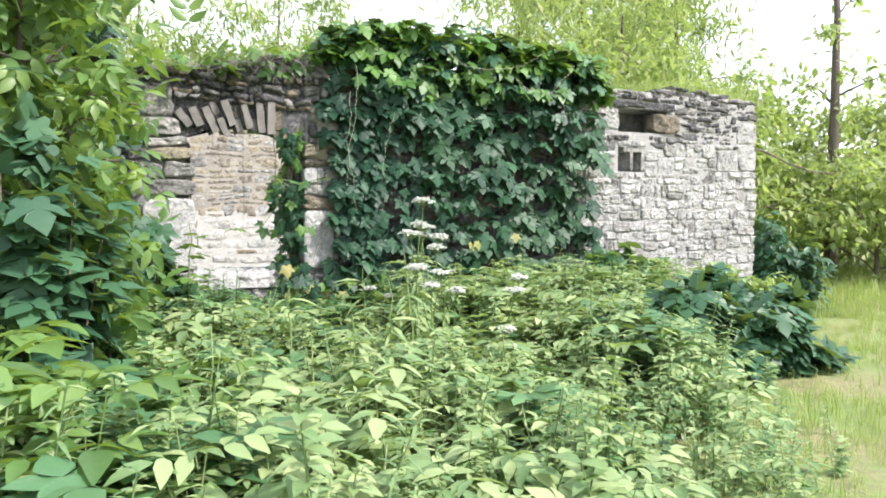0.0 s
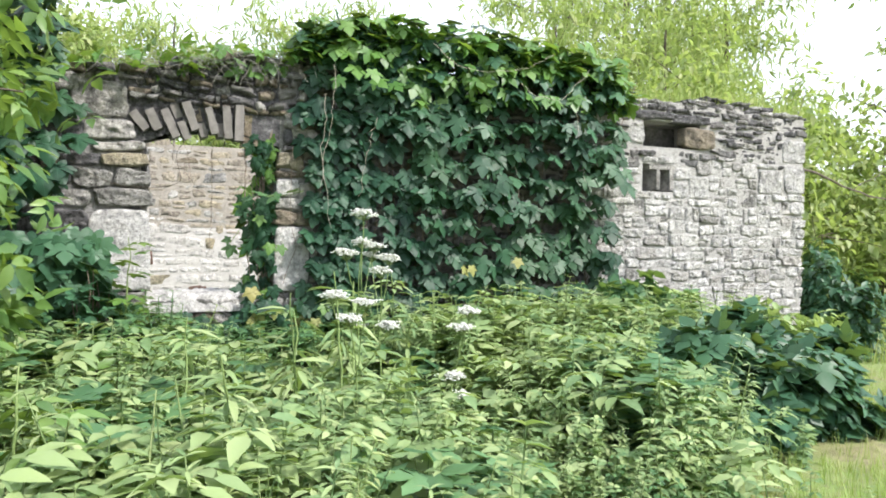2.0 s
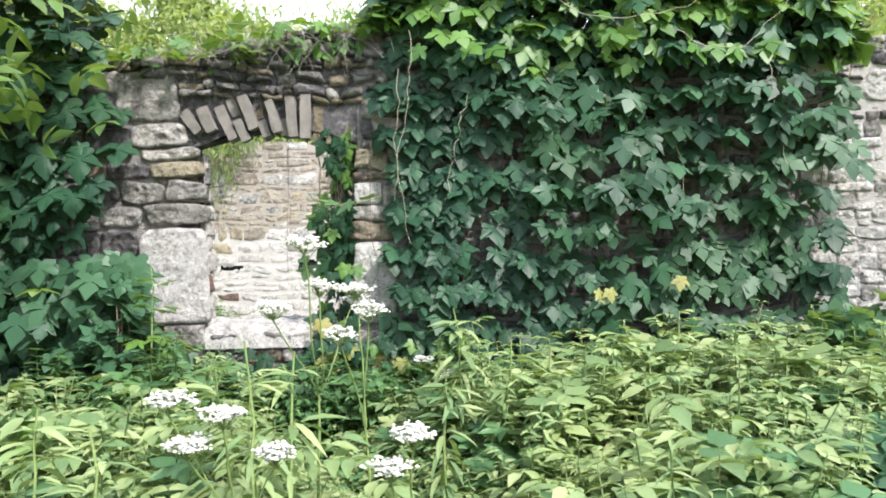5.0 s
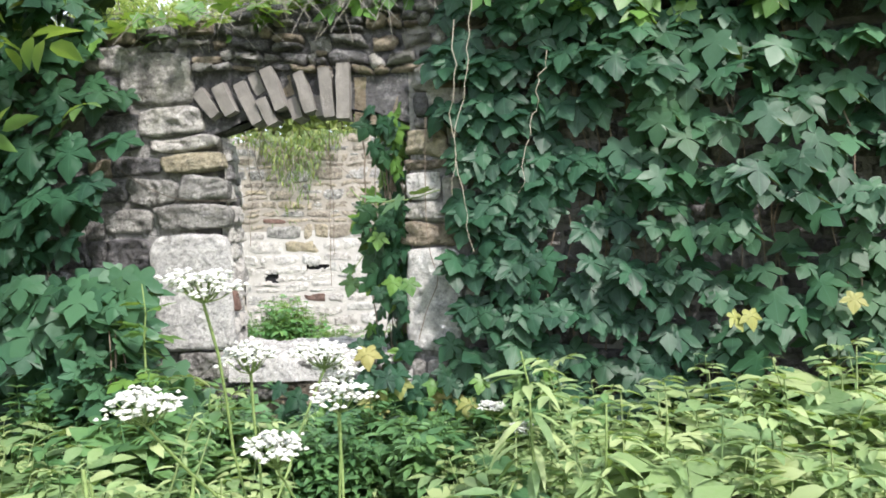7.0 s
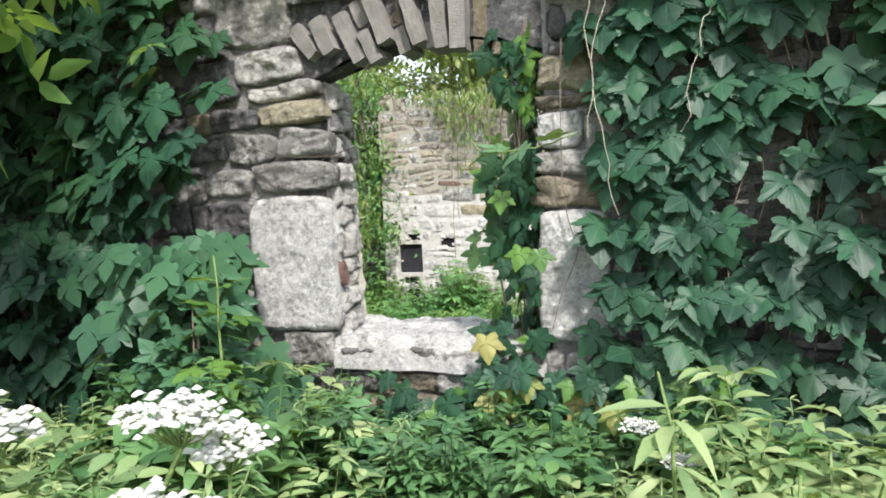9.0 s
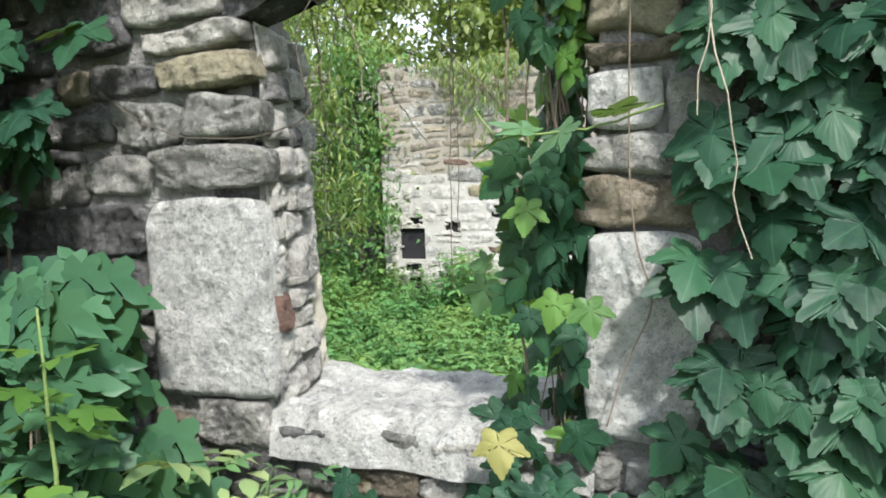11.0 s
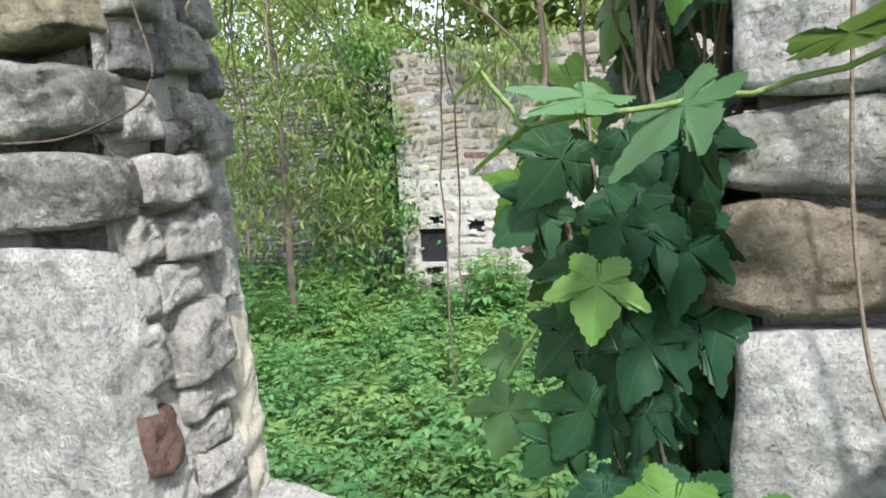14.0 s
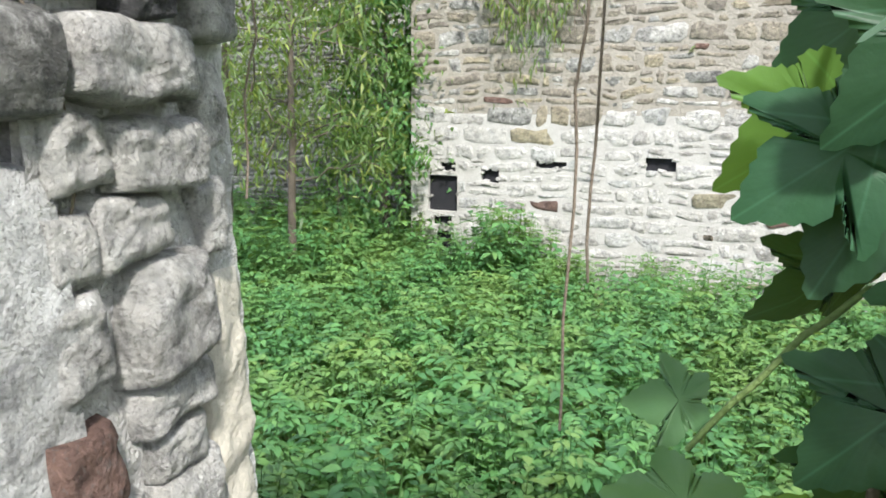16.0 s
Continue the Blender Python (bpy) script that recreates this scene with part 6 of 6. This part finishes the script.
def build_trees():
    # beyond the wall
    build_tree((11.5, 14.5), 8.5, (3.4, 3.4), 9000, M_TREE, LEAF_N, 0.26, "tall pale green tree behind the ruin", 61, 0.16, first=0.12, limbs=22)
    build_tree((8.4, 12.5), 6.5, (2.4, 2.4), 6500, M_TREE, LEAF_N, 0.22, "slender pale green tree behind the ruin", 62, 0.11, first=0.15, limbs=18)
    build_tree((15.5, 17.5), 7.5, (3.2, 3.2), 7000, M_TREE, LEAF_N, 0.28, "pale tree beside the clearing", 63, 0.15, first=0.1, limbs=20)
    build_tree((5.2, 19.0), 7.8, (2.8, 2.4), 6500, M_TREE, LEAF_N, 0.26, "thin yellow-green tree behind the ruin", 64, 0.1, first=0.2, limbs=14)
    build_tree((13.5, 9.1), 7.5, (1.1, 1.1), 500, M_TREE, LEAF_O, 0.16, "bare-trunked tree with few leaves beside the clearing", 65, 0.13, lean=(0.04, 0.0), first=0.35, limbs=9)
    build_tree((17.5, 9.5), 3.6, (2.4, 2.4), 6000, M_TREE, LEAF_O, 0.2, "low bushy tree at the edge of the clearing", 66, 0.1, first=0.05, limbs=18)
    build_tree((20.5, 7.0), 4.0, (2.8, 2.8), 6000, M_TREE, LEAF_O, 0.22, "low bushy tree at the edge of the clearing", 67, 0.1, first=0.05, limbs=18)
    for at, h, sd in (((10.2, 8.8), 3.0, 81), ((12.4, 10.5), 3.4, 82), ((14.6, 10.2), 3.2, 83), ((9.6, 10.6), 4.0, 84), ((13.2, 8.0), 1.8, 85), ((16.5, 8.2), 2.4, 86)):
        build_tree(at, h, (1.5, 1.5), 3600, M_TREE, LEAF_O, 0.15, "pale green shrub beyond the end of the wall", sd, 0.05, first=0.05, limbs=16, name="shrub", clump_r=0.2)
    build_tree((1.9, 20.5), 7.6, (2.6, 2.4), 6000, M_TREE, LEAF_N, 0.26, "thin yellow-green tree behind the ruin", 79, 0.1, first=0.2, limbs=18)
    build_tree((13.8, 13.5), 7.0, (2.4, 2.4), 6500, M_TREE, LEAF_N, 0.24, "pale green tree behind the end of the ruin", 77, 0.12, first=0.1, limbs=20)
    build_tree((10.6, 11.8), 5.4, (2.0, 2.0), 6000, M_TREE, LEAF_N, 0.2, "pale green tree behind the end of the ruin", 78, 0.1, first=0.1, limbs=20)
    # in the ruin
    build_tree((-3.6, 13.3), 6.2, (1.5, 1.5), 6000, M_WILLOW, LEAF_N, 0.13, "willow with thin stems before the back wall", 68, 0.05, first=0.22, limbs=26, droop=0.45, clump_r=0.2)
    build_tree((-5.0, 13.9), 5.6, (1.6, 1.5), 4500, M_WILLOW, LEAF_N, 0.13, "willow with thin stems before the back wall", 69, 0.05, first=0.3, limbs=20, droop=0.45, clump_r=0.2)
    build_tree((-3.05, 14.9), 4.4, (0.85, 0.8), 8000, M_NETTLE, LEAF_O, 0.09, "narrow bushy tree at the broken end of the wall", 70, 0.05, first=0.1, limbs=22, droop=0.5, clump_r=0.25)
    build_tree((-0.6, 17.0), 6.5, (2.2, 1.8), 13000, M_TREE, LEAF_O, 0.15, "sunlit yellow-green tree behind the far wall", 71, 0.1, first=0.3, limbs=22)
    build_tree((-5.5, 18.5), 7.5, (2.6, 2.0), 13000, M_TREE, LEAF_O, 0.16, "sunlit yellow-green tree behind the far wall", 72, 0.1, first=0.3, limbs=22)
    build_tree((3.2, 17.2), 5.5, (2.0, 1.8), 5000, M_TREE, LEAF_O, 0.16, "sunlit yellow-green tree behind the far wall", 73, 0.1, first=0.3, limbs=20)
    # maple leaning over the wall beside the window
    build_tree((-0.8, 4.7), 3.4, (1.4, 1.0), 2500, M_MAPLE, LEAF_C, 0.24, "young maple with light green leaves leaning over the wall", 74, 0.06, lean=(0.06, 0.0), first=0.58, limbs=16, clump_r=0.2)


def build_woods():
    """Far woods round the clearing."""
    rnd = np.random.default_rng(91)
    n = 26000
    a = rnd.uniform(-0.5, 2.4, n)
    r = rnd.uniform(27, 42, n)
    top = 4.5 + 2.2 * np.sin(a * 9) + 1.3 * np.sin(a * 23 + 1)
    z = rnd.uniform(-0.8, 1, n) * 0.5 * top + 0.5 * top
    P = np.stack([2 + r * np.cos(a), 2 + r * np.sin(a), z - 0.5], 1)
    V, F = spread(LEAF_O, P, frames_of(rnd.normal(0, 1, (n, 3)), np.array([0, 0, 1.0]) + rnd.normal(0, .6, (n, 3))), rnd.uniform(0.5, 1.0, n))
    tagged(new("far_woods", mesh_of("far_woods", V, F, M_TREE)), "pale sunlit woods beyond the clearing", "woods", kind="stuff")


build_woods()
build_trees()
build_fields()
build_flowers()
build_bush((4.8, 3.95), (1.2, 0.75, 0.74), 2400, M_BRAMBLE, LEAF_V, 0.13, "dark green bramble mound beside the path", 2, "bramble_bush")
build_bush((3.6, 4.9), (1.0, 0.7, 0.7), 1300, M_HERB, LEAF_O, 0.13, "yellow-green bush joining the bramble", 4)
build_bush((8.5, 6.35), (0.75, 0.8, 1.75), 3000, M_BRAMBLE, LEAF_O, 0.13, "leafy bush at the end of the wall", 3)
build_bush((6.3, 5.35), (1.5, 0.55, 0.82), 2000, M_HERB, LEAF_O, 0.11, "yellow-green weeds piled against the wall", 6, "weed_clump")
build_bush((5.2, 5.55), (0.7, 0.45, 1.0), 900, M_HOP, LEAF_V, 0.12, "blue-green hop growth at the edge of the vine", 7, "hop_clump")
build_tree((0.05, 3.9), 2.7, (0.62, 0.55), 620, M_MAPLE, LEAF_C, 0.2, "young maple full of leaves beside the path", 75, 0.03, first=0.3, limbs=16, clump_r=0.28, name="young_maple")
build_tree((-2.4, 18.2), 7.5, (2.2, 2.0), 11000, M_TREE, LEAF_O, 0.15, "sunlit yellow-green tree behind the far wall", 76, 0.1, first=0.3, limbs=22)
build_bush((0.08, 3.25), (0.42, 0.4, 2.1), 620, M_BRAMBLE, LEAF_V, 0.12, "dark hop growth climbing beside the young maple", 9, "hop_growth")
build_bush((0.80, 5.58), (0.34, 0.22, 1.18), 190, M_BRAMBLE, LEAF_NEAR, 0.10, "blue-green hop growth below the window", 12, "hop_growth")
build_sapling((0.72, 2.8), 0.82, "light green maple seedling among the weeds", 36, seed=1)
build_sapling((1.0, 5.5), 1.15, "light green hop shoot below the window", 24, M_VINELT, LEAF_V, 0.085, 0.3, 2, "hop_shoot")
build_sapling((0.15, 2.2), 0.8, "light green maple seedling among the weeds", 40, seed=3)
build_sapling((2.63, 4.8), 0.98, "upright narrow-leaved weed before the wall", 40, M_HERB, LEAF_N, 0.16, 0.12, 4, "upright_weed")
build_sapling((1.8, 3.87), 0.9, "upright narrow-leaved weed before the wall", 40, M_HERB, LEAF_N, 0.14, 0.12, 5, "upright_weed")
for k, (x, y, h) in enumerate(((1.92, 3.46, 1.02), (2.0, 3.55, 0.96), (1.72, 3.2, 0.92), (2.52, 4.2, 0.8), (2.75, 4.6, 0.85), (3.0, 4.7, 0.8), (1.45, 3.0, 0.8), (1.2, 3.6, 0.85))):
    build_sapling((x, y), h, "upright narrow-leaved weed among the herbs", 46, M_HERB, LEAF_N, 0.13, 0.10, 20 + k, "upright_weed")
branch = thing("bare_branch", "thin bare grey branch leaning on the end of the wall", "branch", at=(7.74, 6.25, 2.06))
V, F = tube(wander((0, 0, 0), (3.6, 1.2, -0.2), 14, 0.02, np.random.default_rng(5), 0.08), np.linspace(0.016, 0.008, 14), 6)
part("stick", mesh_of("stick", V, F, M_BARK, True), branch)
V, F = tube(wander((1.7, 0.57, -0.16), (2.5, 0.7, 0.12), 7, 0.01, np.random.default_rng(6)), np.linspace(0.007, 0.003, 7), 5)
part("twig", mesh_of("twig", V, F, M_BARK, True), branch)
build_wall_vine()
build_left_vine()
build_window_vine()
build_far_creeper()
build_front_wall()
build_far_wall()
